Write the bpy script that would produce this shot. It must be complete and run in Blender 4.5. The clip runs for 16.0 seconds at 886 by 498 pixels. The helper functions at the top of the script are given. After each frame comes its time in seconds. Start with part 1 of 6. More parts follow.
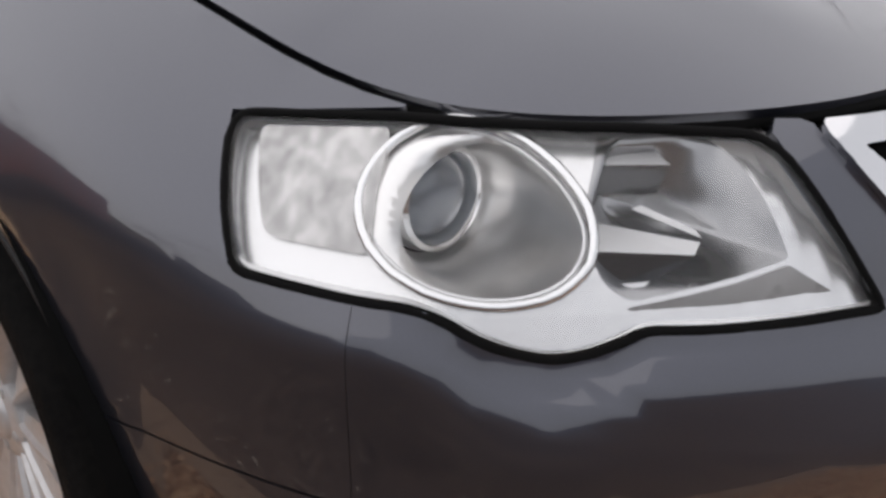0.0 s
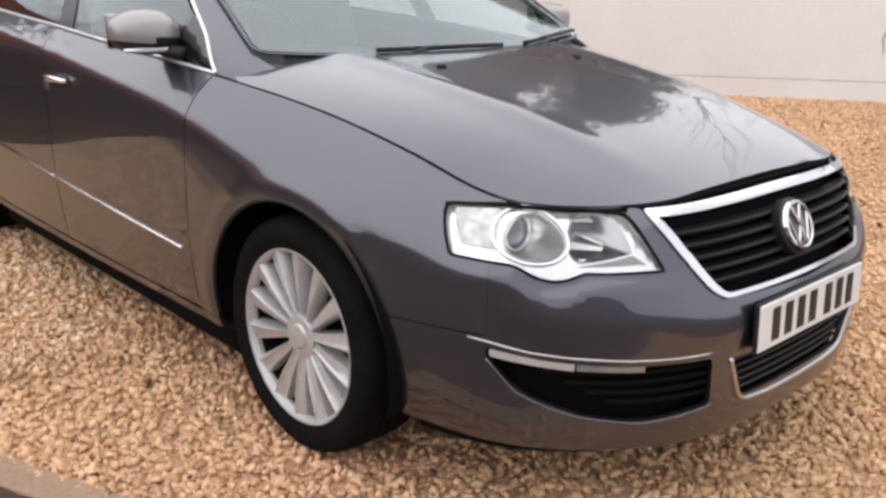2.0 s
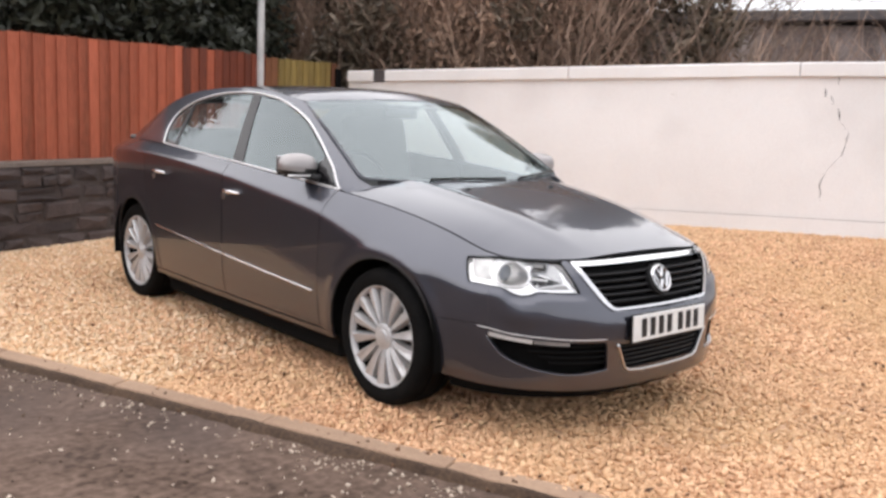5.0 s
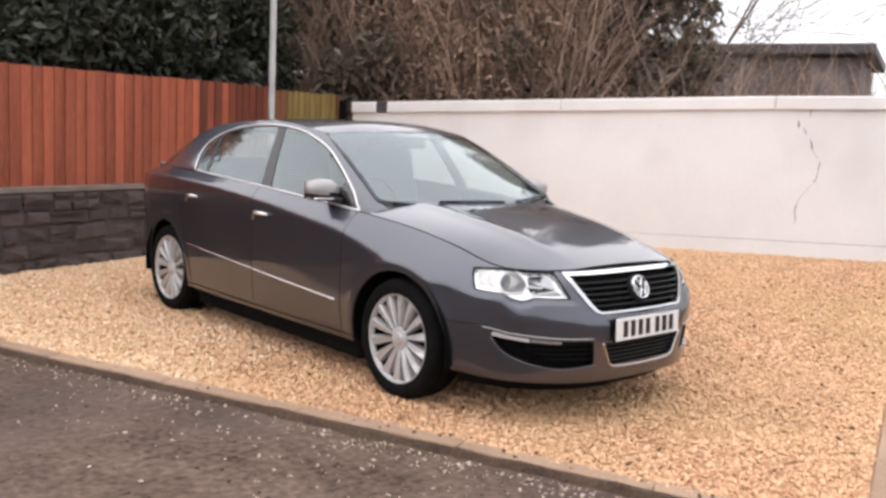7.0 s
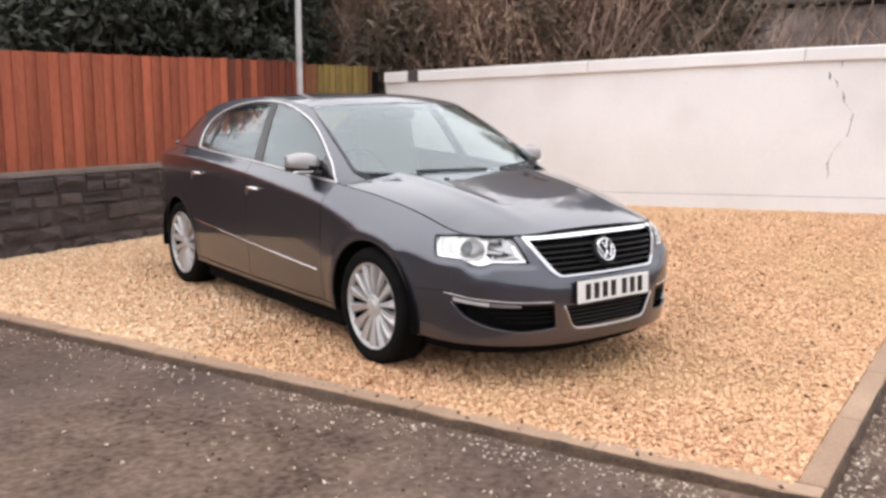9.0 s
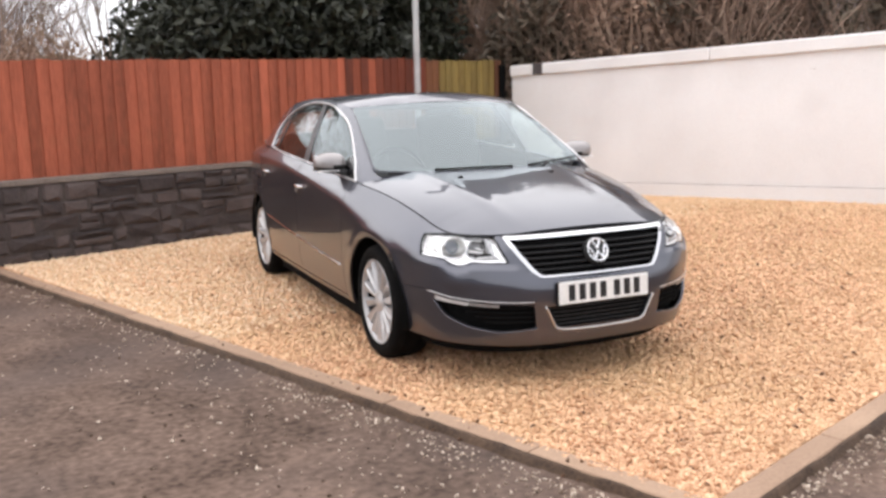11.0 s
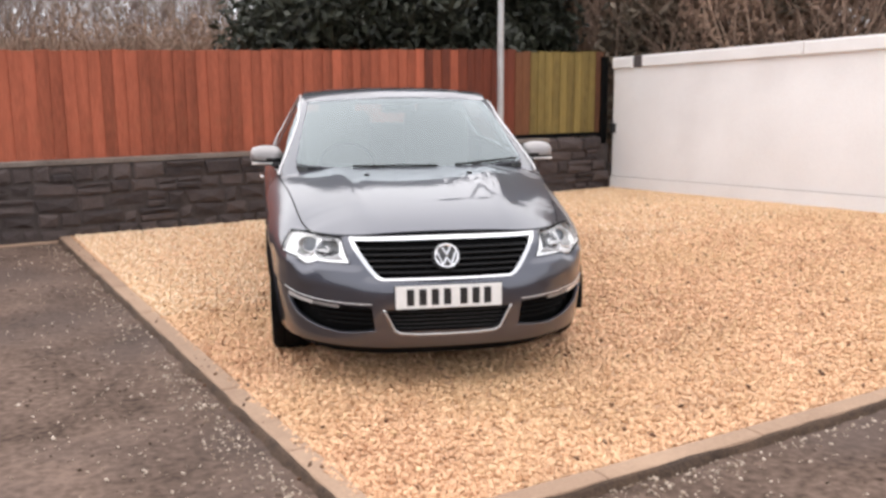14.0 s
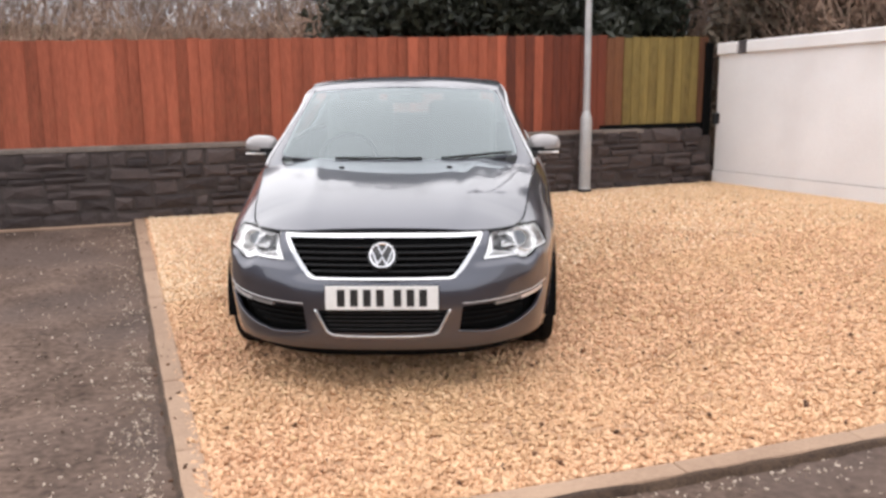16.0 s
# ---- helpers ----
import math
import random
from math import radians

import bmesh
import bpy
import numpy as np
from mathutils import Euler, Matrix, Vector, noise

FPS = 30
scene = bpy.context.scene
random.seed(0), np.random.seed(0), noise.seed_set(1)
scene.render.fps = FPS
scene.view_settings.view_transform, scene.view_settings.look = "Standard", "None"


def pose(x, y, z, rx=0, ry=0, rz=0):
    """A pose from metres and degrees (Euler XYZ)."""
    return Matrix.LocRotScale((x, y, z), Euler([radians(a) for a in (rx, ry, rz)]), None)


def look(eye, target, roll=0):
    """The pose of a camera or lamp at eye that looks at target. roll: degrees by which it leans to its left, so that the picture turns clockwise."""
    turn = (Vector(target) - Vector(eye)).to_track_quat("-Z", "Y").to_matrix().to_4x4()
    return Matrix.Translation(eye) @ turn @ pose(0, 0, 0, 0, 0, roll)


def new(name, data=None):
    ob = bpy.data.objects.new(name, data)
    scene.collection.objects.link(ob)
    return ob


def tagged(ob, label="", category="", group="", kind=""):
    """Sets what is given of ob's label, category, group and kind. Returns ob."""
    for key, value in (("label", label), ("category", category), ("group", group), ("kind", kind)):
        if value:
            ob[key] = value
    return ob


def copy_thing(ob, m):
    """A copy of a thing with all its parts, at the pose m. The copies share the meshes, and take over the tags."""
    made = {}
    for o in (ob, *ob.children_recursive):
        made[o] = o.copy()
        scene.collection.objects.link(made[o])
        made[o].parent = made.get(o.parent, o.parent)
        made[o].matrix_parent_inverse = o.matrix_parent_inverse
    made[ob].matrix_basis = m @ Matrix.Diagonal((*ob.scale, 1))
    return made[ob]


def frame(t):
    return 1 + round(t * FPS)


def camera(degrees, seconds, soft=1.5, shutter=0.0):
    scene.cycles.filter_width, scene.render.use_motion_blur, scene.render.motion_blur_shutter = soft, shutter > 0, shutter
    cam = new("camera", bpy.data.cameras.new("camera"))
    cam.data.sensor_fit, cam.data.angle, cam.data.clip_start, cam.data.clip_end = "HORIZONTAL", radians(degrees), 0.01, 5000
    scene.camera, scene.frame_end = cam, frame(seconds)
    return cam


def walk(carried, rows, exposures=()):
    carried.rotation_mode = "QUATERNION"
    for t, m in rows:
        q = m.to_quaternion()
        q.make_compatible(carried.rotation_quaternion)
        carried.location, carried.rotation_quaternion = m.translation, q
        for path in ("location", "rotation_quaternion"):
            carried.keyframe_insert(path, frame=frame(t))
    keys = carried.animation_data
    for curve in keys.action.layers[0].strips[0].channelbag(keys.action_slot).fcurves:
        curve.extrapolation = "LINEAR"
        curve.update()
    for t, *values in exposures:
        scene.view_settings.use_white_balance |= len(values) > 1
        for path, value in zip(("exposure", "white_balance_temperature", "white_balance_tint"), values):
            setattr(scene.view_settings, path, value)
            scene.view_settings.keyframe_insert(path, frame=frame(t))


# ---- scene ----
cam = camera(51.9, 16.0, soft=3.0)
PATH = [
    (0, (-1.085, -1.031, 0.927), (0.173, 0.306, 0.132), 0.0),
    (0.5, (-1.337, -1.178, 1.041), (-0.015, 0.096, 0.247), 1.2),
    (1, (-1.56, -1.391, 1.122), (-0.226, -0.11, 0.36), 1.5),
    (1.5, (-1.798, -1.613, 1.205), (-0.499, -0.254, 0.523), 0.4),
    (2, (-2.073, -1.84, 1.244), (-0.762, -0.452, 0.65), 1.3),
    (2.5, (-2.279, -2.065, 1.281), (-0.994, -0.615, 0.782), 0.7),
    (3, (-2.462, -2.301, 1.307), (-1.155, -0.847, 0.887), 1.4),
    (3.5, (-2.726, -2.521, 1.313), (-1.409, -1.06, 0.952), 1.7),
    (4, (-2.925, -2.685, 1.342), (-1.6, -1.22, 1.027), 2.1),
    (4.5, (-3.132, -2.953, 1.355), (-1.823, -1.474, 1.04), 2.5),
    (7, (-3.79, -3.611, 1.378), (-2.466, -2.132, 1.132), 2.7),
    (7.5, (-3.835, -3.653, 1.387), (-2.494, -2.194, 1.115), 2.2),
    (8, (-3.736, -3.819, 1.394), (-2.435, -2.326, 1.119), 1.4),
    (8.5, (-3.586, -3.975, 1.405), (-2.29, -2.478, 1.124), 2.1),
    (9, (-3.409, -4.047, 1.413), (-2.224, -2.469, 1.09), 0.3),
    (11.5, (-2.214, -4.806, 1.464), (-1.487, -2.973, 1.131), -0.5),
    (12, (-1.9, -4.923, 1.463), (-1.262, -3.057, 1.13), -0.1),
    (12.5, (-1.616, -4.975, 1.467), (-1.072, -3.082, 1.12), -0.4),
    (13, (-1.319, -5.002, 1.485), (-0.816, -3.105, 1.102), -1.5),
    (13.5, (-0.998, -5.139, 1.5), (-0.589, -3.215, 1.135), -0.8),
    (14, (-0.742, -5.168, 1.512), (-0.414, -3.229, 1.145), -0.3),
    (14.5, (-0.487, -5.145, 1.505), (-0.268, -3.192, 1.133), 0.0),
    (15, (-0.225, -5.11, 1.514), (-0.084, -3.151, 1.136), -0.6),
    (15.5, (0.105, -5.092, 1.532), (0.106, -3.129, 1.15), 0.2),
    (16, (0.367, -4.996, 1.523), (0.326, -3.035, 1.129), -0.4),
]
walk(cam, [(t, look(eye, target, roll)) for t, eye, target, roll in PATH],
     exposures=[(0.0, 0.02), (1.0, 0.28), (1.5, 0.50), (2.0, 0.64), (2.5, 0.72), (3.5, 0.80), (7.0, 0.82), (12.0, 0.93), (14.5, 0.91), (16.0, 0.88)])

# ---- light ----
world = bpy.data.worlds.new("sky")
scene.world = world
world.use_nodes = True
_n = world.node_tree.nodes
_sky = _n.new("ShaderNodeTexSky")
_sky.sky_type = "NISHITA"
_sky.sun_disc = False
_sky.sun_elevation = radians(55)
_sky.sun_rotation = radians(-12)
_sky.dust_density = 1.0
_sky.ozone_density = 1.0
_hsv = _n.new("ShaderNodeHueSaturation")
_hsv.inputs["Saturation"].default_value = 0.15
_cloud = _n.new("ShaderNodeMix")
_cloud.data_type = "RGBA"
_cloud.inputs[0].default_value = 0.8
_cloud.inputs[7].default_value = (9.15, 9.15, 9.75, 1)
world.node_tree.links.new(_sky.outputs[0], _hsv.inputs["Color"])
world.node_tree.links.new(_hsv.outputs[0], _cloud.inputs[6])
world.node_tree.links.new(_cloud.outputs[2], _n["Background"].inputs["Color"])
_n["Background"].inputs["Strength"].default_value = 0.098
sun = new("sun", bpy.data.lights.new("sun", "SUN"))
sun.data.energy = 1.5
sun.data.angle = radians(158)
sun.data.color = (1.0, 0.935, 0.905)
sun.matrix_world = look((-2, 8, 12), (0, 0, 0))


# ---- materials ----
def mat(name, base, base2=None, rough=0.6, metal=0.0, scale=8.0, fine=60.0, bump=0.0, coat=0.0, mixfac=0.5, spec=0.5,
        stretch=(1, 1, 1), island=0.0, objrand=0.0, coat_rough=0.03):
    """A procedural surface: two colours mixed by noise at two scales, with fine relief."""
    m = bpy.data.materials.new(name)
    m.use_nodes = True
    t = m.node_tree
    n, k = t.nodes, t.links
    b = n["Principled BSDF"]
    b.inputs["Roughness"].default_value = rough
    b.inputs["Metallic"].default_value = metal
    b.inputs["Coat Weight"].default_value = coat
    b.inputs["Coat Roughness"].default_value = coat_rough
    b.inputs["Specular IOR Level"].default_value = spec
    b.inputs["Base Color"].default_value = (*base, 1)
    if base2 is None and not bump:
        return m
    co = n.new("ShaderNodeTexCoord")
    mp = n.new("ShaderNodeMapping")
    mp.inputs["Scale"].default_value = stretch
    k.new(co.outputs["Object"], mp.inputs["Vector"])
    if objrand:
        oi, sc3 = n.new("ShaderNodeObjectInfo"), n.new("ShaderNodeVectorMath")
        sc3.operation = "SCALE"
        sc3.inputs[0].default_value = (31.0, 17.0, 23.0)
        k.new(oi.outputs["Random"], sc3.inputs["Scale"])
        k.new(sc3.outputs[0], mp.inputs["Location"])
    n1, n2 = n.new("ShaderNodeTexNoise"), n.new("ShaderNodeTexNoise")
    for q, sc in ((n1, scale), (n2, fine)):
        q.inputs["Scale"].default_value = sc
        q.inputs["Detail"].default_value = 5
        k.new(mp.outputs[0], q.inputs["Vector"])
    if base2 is not None:
        add = n.new("ShaderNodeMath")
        add.operation = "ADD"
        k.new(n1.outputs["Fac"], add.inputs[0])
        k.new(n2.outputs["Fac"], add.inputs[1])
        last = add.outputs[0]
        if island or objrand:
            if island:
                src = n.new("ShaderNodeNewGeometry").outputs["Random Per Island"]
            else:
                src = n.new("ShaderNodeObjectInfo").outputs["Random"]
            ma = n.new("ShaderNodeMath")
            ma.operation = "MULTIPLY_ADD"
            k.new(src, ma.inputs[0])
            ma.inputs[1].default_value = island or objrand
            k.new(last, ma.inputs[2])
            last = ma.outputs[0]
        mr = n.new("ShaderNodeMapRange")
        lo = 0.72 + (island or objrand) * 0.12
        hi = 1.28 + (island or objrand) * 0.88
        mr.inputs["From Min"].default_value = lo
        mr.inputs["From Max"].default_value = hi
        k.new(last, mr.inputs["Value"])
        mx = n.new("ShaderNodeMix")
        mx.data_type = "RGBA"
        mx.inputs[6].default_value = (*base, 1)
        mx.inputs[7].default_value = (*base2, 1)
        k.new(mr.outputs[0], mx.inputs[0])
        k.new(mx.outputs[2], b.inputs["Base Color"])
    if bump:
        bp = n.new("ShaderNodeBump")
        bp.inputs["Strength"].default_value = bump
        bp.inputs["Distance"].default_value = 0.01
        k.new(n2.outputs["Fac"], bp.inputs["Height"])
        k.new(bp.outputs[0], b.inputs["Normal"])
    return m


def glass_mat(name, tint, rough=0.0, gloss=(1, 1, 1), ior=1.5):
    """A thin pane: clear, with a mirror-like gloss that grows at a slant."""
    m = bpy.data.materials.new(name)
    m.use_nodes = True
    t = m.node_tree
    n, k = t.nodes, t.links
    n.remove(n["Principled BSDF"])
    tr, gl, mx = n.new("ShaderNodeBsdfTransparent"), n.new("ShaderNodeBsdfGlossy"), n.new("ShaderNodeMixShader")
    lw, pw, ma = n.new("ShaderNodeLayerWeight"), n.new("ShaderNodeMath"), n.new("ShaderNodeMath")
    tr.inputs["Color"].default_value = (*tint, 1)
    gl.inputs["Roughness"].default_value = rough
    gl.inputs["Color"].default_value = (*gloss, 1)
    f0 = ((ior - 1) / (ior + 1)) ** 2
    lw.inputs["Blend"].default_value = 0.5
    pw.operation, ma.operation = "POWER", "MULTIPLY_ADD"
    pw.inputs[1].default_value = 5
    ma.inputs[1].default_value, ma.inputs[2].default_value = 1 - f0, f0
    k.new(lw.outputs["Facing"], pw.inputs[0])
    k.new(pw.outputs[0], ma.inputs[0])
    k.new(ma.outputs[0], mx.inputs[0])
    k.new(tr.outputs[0], mx.inputs[1])
    k.new(gl.outputs[0], mx.inputs[2])
    k.new(mx.outputs[0], n["Material Output"].inputs["Surface"])
    return m


PAINT = mat("grey_metallic_paint", (0.061, 0.0645, 0.083), (0.070, 0.073, 0.093), rough=0.40, metal=0.92, scale=2.0, fine=900, coat=1.0)
PAINT.node_tree.nodes["Principled BSDF"].inputs["Coat IOR"].default_value = 1.7
CHROME = mat("chrome", (0.72, 0.72, 0.73), rough=0.08, metal=1.0)
SATIN = mat("satin_silver", (0.62, 0.62, 0.62), (0.5, 0.5, 0.5), rough=0.28, metal=1.0, scale=20)
ALLOY = mat("alloy_silver", (0.56, 0.555, 0.555), (0.45, 0.445, 0.445), rough=0.34, metal=0.4, scale=9, fine=60, coat=0.4)
BLACKP = mat("black_plastic", (0.012, 0.012, 0.013), (0.02, 0.02, 0.02), rough=0.45, spec=0.25, scale=30, fine=300, bump=0.1)
GLOSSB = mat("gloss_black", (0.008, 0.008, 0.009), rough=0.12, coat=0.5)
SLAT = mat("slat_plastic", (0.010, 0.010, 0.011), (0.016, 0.016, 0.017), rough=0.4, spec=0.18, scale=30, fine=300)
SEAL = mat("rubber_seal", (0.006, 0.006, 0.006), rough=0.8, spec=0.06)
# Near-black: underbody parts, and shade painted into grille, intake and wheel recesses.
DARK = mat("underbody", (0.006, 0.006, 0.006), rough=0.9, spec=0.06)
TYRE = mat("tyre_rubber", (0.0045, 0.0045, 0.0048), (0.010, 0.0095, 0.009), rough=0.85, spec=0.06, scale=12, fine=120, bump=0.25)
PLATE = mat("plate_white", (0.78, 0.78, 0.76), (0.7, 0.7, 0.68), rough=0.35, scale=8)
PLATEINK = mat("plate_black", (0.012, 0.012, 0.012), rough=0.4)
GLASS = glass_mat("window_glass", (0.76, 0.83, 0.82), gloss=(0.88, 0.97, 1.0), ior=2.2)
SCREEN = glass_mat("windscreen_glass", (0.52, 0.58, 0.575), gloss=(0.87, 0.97, 1.0), ior=2.5)
PILLAR = mat("matt_black_film", (0.022, 0.021, 0.023), (0.030, 0.029, 0.031), rough=0.32, spec=0.5, scale=6, fine=200)
CAPSAT = mat("pale_satin_cap", (0.30, 0.28, 0.275), (0.34, 0.32, 0.315), rough=0.36, metal=0.55, scale=4, fine=300, coat=0.5)
LENS = glass_mat("headlamp_lens", (0.98, 0.985, 0.99), ior=1.45)
TRIM = mat("grey_fabric", (0.16, 0.155, 0.15), (0.11, 0.108, 0.105), rough=0.9, scale=20, fine=400, bump=0.2)
DASH = mat("dash_plastic", (0.03, 0.03, 0.032), (0.045, 0.045, 0.045), rough=0.6, scale=40, fine=300, bump=0.1)
REFL = mat("reflector_chrome", (0.80, 0.80, 0.80), rough=0.1, metal=1.0)
SATREF = mat("satin_reflector", (0.76, 0.76, 0.76), rough=0.35, metal=0.6)
GREYREF = mat("grey_lamp_lens", (0.24, 0.235, 0.23), (0.33, 0.325, 0.32), rough=0.25, metal=0.3, scale=40, fine=200)
BOWL = mat("lamp_bowl", (0.80, 0.79, 0.775), (0.86, 0.85, 0.835), rough=0.28, metal=0.95, scale=12, fine=60)
# Sky gleam painted into the colour of lamp steps, wedge and rim.
LITREF = mat("sky_lit_reflector", (0.86, 0.855, 0.85), rough=0.3, metal=0.25)
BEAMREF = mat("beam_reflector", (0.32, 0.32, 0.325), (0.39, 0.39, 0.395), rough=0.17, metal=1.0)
# Chrome darkened in colour to paint the shaded faces inside the lamp.
SHADEREF = mat("shaded_chrome", (0.10, 0.10, 0.105), rough=0.16, metal=1.0)
BRIGHT = mat("bright_reflector", (0.83, 0.826, 0.822), rough=0.27, metal=0.75)
INDIC = mat("clear_prism", (0.60, 0.59, 0.575), (0.30, 0.295, 0.29), rough=0.22, metal=0.75, scale=38, fine=110, bump=0.08, stretch=(1, 1, 0.3))
BULB = mat("projector_glass", (0.12, 0.14, 0.17), rough=0.06, coat=1.0)

TARMAC = mat("tarmac", (0.046, 0.030, 0.022), (0.187, 0.130, 0.102), rough=0.95, scale=1.6, fine=26, bump=0.5, spec=0.15)
SOIL = mat("gravel_bed", (0.45, 0.275, 0.160), (0.64, 0.42, 0.265), rough=0.9, scale=6, fine=70, bump=0.6)
STONE = mat("golden_gravel", (0.45, 0.237, 0.122), (0.87, 0.565, 0.350), rough=0.75, scale=1.3, fine=120, bump=0.2, island=1.4)
# Yellower stone, its colour lifted to offset self-shading of distant gravel.
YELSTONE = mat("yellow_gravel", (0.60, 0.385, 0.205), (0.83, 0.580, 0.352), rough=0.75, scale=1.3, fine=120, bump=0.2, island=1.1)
# Colour raised further to paint the brighter gravel by the stone wall.
BRIGHTSTONE = mat("brightened_gravel", (0.58, 0.39, 0.225), (0.92, 0.72, 0.51), rough=0.75, scale=1.3, fine=120, bump=0.2, island=1.4)
PALE = mat("pale_stone", (0.22, 0.15, 0.10), (0.72, 0.61, 0.50), rough=0.8, scale=3, fine=120, island=0.9)
DEADLEAF = mat("dead_leaf", (0.06, 0.028, 0.014), (0.16, 0.075, 0.035), rough=0.8, scale=9, fine=80, island=0.8)
EARTH = mat("damp_earth", (0.03, 0.017, 0.010), (0.095, 0.058, 0.036), rough=0.95, scale=5, fine=60, bump=0.6)
CAPST = mat("capping_stone", (0.13, 0.105, 0.09), (0.24, 0.2, 0.17), rough=0.9, scale=3, fine=50, bump=0.4)
KERB = mat("kerb_concrete", (0.25, 0.16, 0.108), (0.39, 0.265, 0.18), rough=0.9, scale=3, fine=60, bump=0.4, objrand=0.3)
RENDER = mat("white_render", (0.74, 0.715, 0.70), (0.85, 0.835, 0.825), rough=0.85, scale=1.0, fine=90, bump=0.18)
CRACK = mat("crack", (0.05, 0.045, 0.04), rough=0.9)
RUBBLE = mat("dark_rubble_stone", (0.028, 0.021, 0.021), (0.098, 0.074, 0.068), rough=0.9, scale=7, fine=60, bump=0.6, objrand=0.8)
RUBBLE2 = mat("mortar", (0.04, 0.032, 0.03), (0.085, 0.068, 0.062), rough=0.95, scale=8, fine=70, bump=0.5)
REDWOOD = mat("red_stained_wood", (0.17, 0.040, 0.016), (0.47, 0.122, 0.062), rough=0.75, scale=1.6, fine=16, bump=0.3, stretch=(5, 5, 0.6), objrand=0.62)
# Darker copy of the red stain, with the evergreens' shade in its colour.
SHADERED = mat("shaded_red_wood", (0.072, 0.017, 0.008), (0.215, 0.049, 0.022), rough=0.8, scale=2.2, fine=16, bump=0.3, stretch=(5, 5, 0.45), objrand=0.5)
# Brown transition boards; at the far end it paints foliage shade.
MIDWOOD = mat("weathered_shaded_brown_wood", (0.042, 0.014, 0.007), (0.20, 0.080, 0.032), rough=0.8, scale=3.5, fine=22, bump=0.4, stretch=(7, 7, 0.5), objrand=0.6)
YELWOOD = mat("weathered_green_wood", (0.12, 0.082, 0.022), (0.31, 0.225, 0.064), rough=0.8, scale=1.6, fine=14, bump=0.3, stretch=(6, 6, 0.7), objrand=0.42)
GALV = mat("galvanised_steel", (0.40, 0.40, 0.40), (0.55, 0.55, 0.54), rough=0.5, metal=0.5, scale=6, fine=60)
BARK = mat("bark", (0.13, 0.092, 0.068), (0.28, 0.21, 0.16), rough=0.9, scale=5, fine=40, bump=0.4, island=0.6)
LEAFD = mat("evergreen_leaf", (0.010, 0.013, 0.008), (0.045, 0.048, 0.028), rough=0.55, scale=1.2, fine=9, island=0.9)
TWIG = mat("winter_twig", (0.17, 0.105, 0.075), (0.43, 0.30, 0.225), rough=0.9, scale=2, fine=30, island=1.0)
BANKG = mat("rough_winter_grass", (0.10, 0.075, 0.038), (0.26, 0.19, 0.11), rough=0.95, scale=0.9, fine=14, bump=0.6)
GREYTWIG = mat("grey_twig", (0.13, 0.085, 0.075), (0.27, 0.20, 0.18), rough=0.9, scale=2, fine=30, island=1.0)
LEAFM = mat("dull_leaf", (0.05, 0.04, 0.027), (0.22, 0.165, 0.115), rough=0.6, scale=1.2, fine=9, island=0.9)
LEAFB = mat("dry_leaf", (0.19, 0.118, 0.08), (0.46, 0.305, 0.215), rough=0.8, scale=1.2, fine=9, island=0.9)
GREYW = mat("grey_render", (0.13, 0.125, 0.135), (0.2, 0.19, 0.2), rough=0.9, scale=0.6, fine=12, bump=0.3)
BRICKW = mat("brown_wall", (0.10, 0.075, 0.068), (0.2, 0.165, 0.155), rough=0.9, scale=1.5, fine=12, bump=0.4)
ROOFF = mat("dark_fascia", (0.055, 0.046, 0.046), (0.095, 0.082, 0.082), rough=0.7, scale=2, fine=20)


def blotch(m, colour, scale, lo, hi, amount):
    """Wide soft patches of a second colour, as stains or drifts lie over a surface."""
    t = m.node_tree
    n, k = t.nodes, t.links
    b = n["Principled BSDF"]
    src = b.inputs["Base Color"].links[0].from_socket
    co, nz, mr, mx = n.new("ShaderNodeTexCoord"), n.new("ShaderNodeTexNoise"), n.new("ShaderNodeMapRange"), n.new("ShaderNodeMix")
    nz.inputs["Scale"].default_value = scale
    nz.inputs["Detail"].default_value = 3
    k.new(co.outputs["Object"], nz.inputs["Vector"])
    mr.inputs["From Min"].default_value = lo
    mr.inputs["From Max"].default_value = hi
    mr.inputs["To Max"].default_value = amount
    k.new(nz.outputs["Fac"], mr.inputs["Value"])
    mx.data_type = "RGBA"
    k.new(mr.outputs[0], mx.inputs[0])
    k.new(src, mx.inputs[6])
    mx.inputs[7].default_value = (*colour, 1)
    k.new(mx.outputs[2], b.inputs["Base Color"])


blotch(STONE, (0.60, 0.42, 0.21), 0.45, 0.50, 0.66, 0.35)
blotch(STONE, (0.40, 0.21, 0.13), 1.9, 0.54, 0.72, 0.30)
blotch(SOIL, (0.30, 0.18, 0.11), 1.9, 0.52, 0.70, 0.5)
blotch(TARMAC, (0.090, 0.068, 0.060), 0.7, 0.45, 0.62, 0.6)
blotch(BRICKW, (0.34, 0.29, 0.27), 0.8, 0.48, 0.62, 0.6)
blotch(RENDER, (0.60, 0.56, 0.54), 0.9, 0.52, 0.72, 0.35)
blotch(REDWOOD, (0.30, 0.115, 0.055), 1.8, 0.50, 0.66, 0.6)


# ---- helpers for meshes ----
def mesh_ob(name, verts, faces, material, parent=None, label="", smooth=False, normals=None):
    me = bpy.data.meshes.new(name)
    me.from_pydata([tuple(v) for v in verts], [], [tuple(f) for f in faces])
    me.update()
    if smooth:
        me.polygons.foreach_set("use_smooth", [True] * len(me.polygons))
    if normals is not None:
        me.normals_split_custom_set_from_vertices([tuple(q) for q in normals])
    me.materials.append(material)
    ob = new(name, me)
    if parent is not None:
        ob.parent = parent
    if label:
        tagged(ob, label)
    return ob


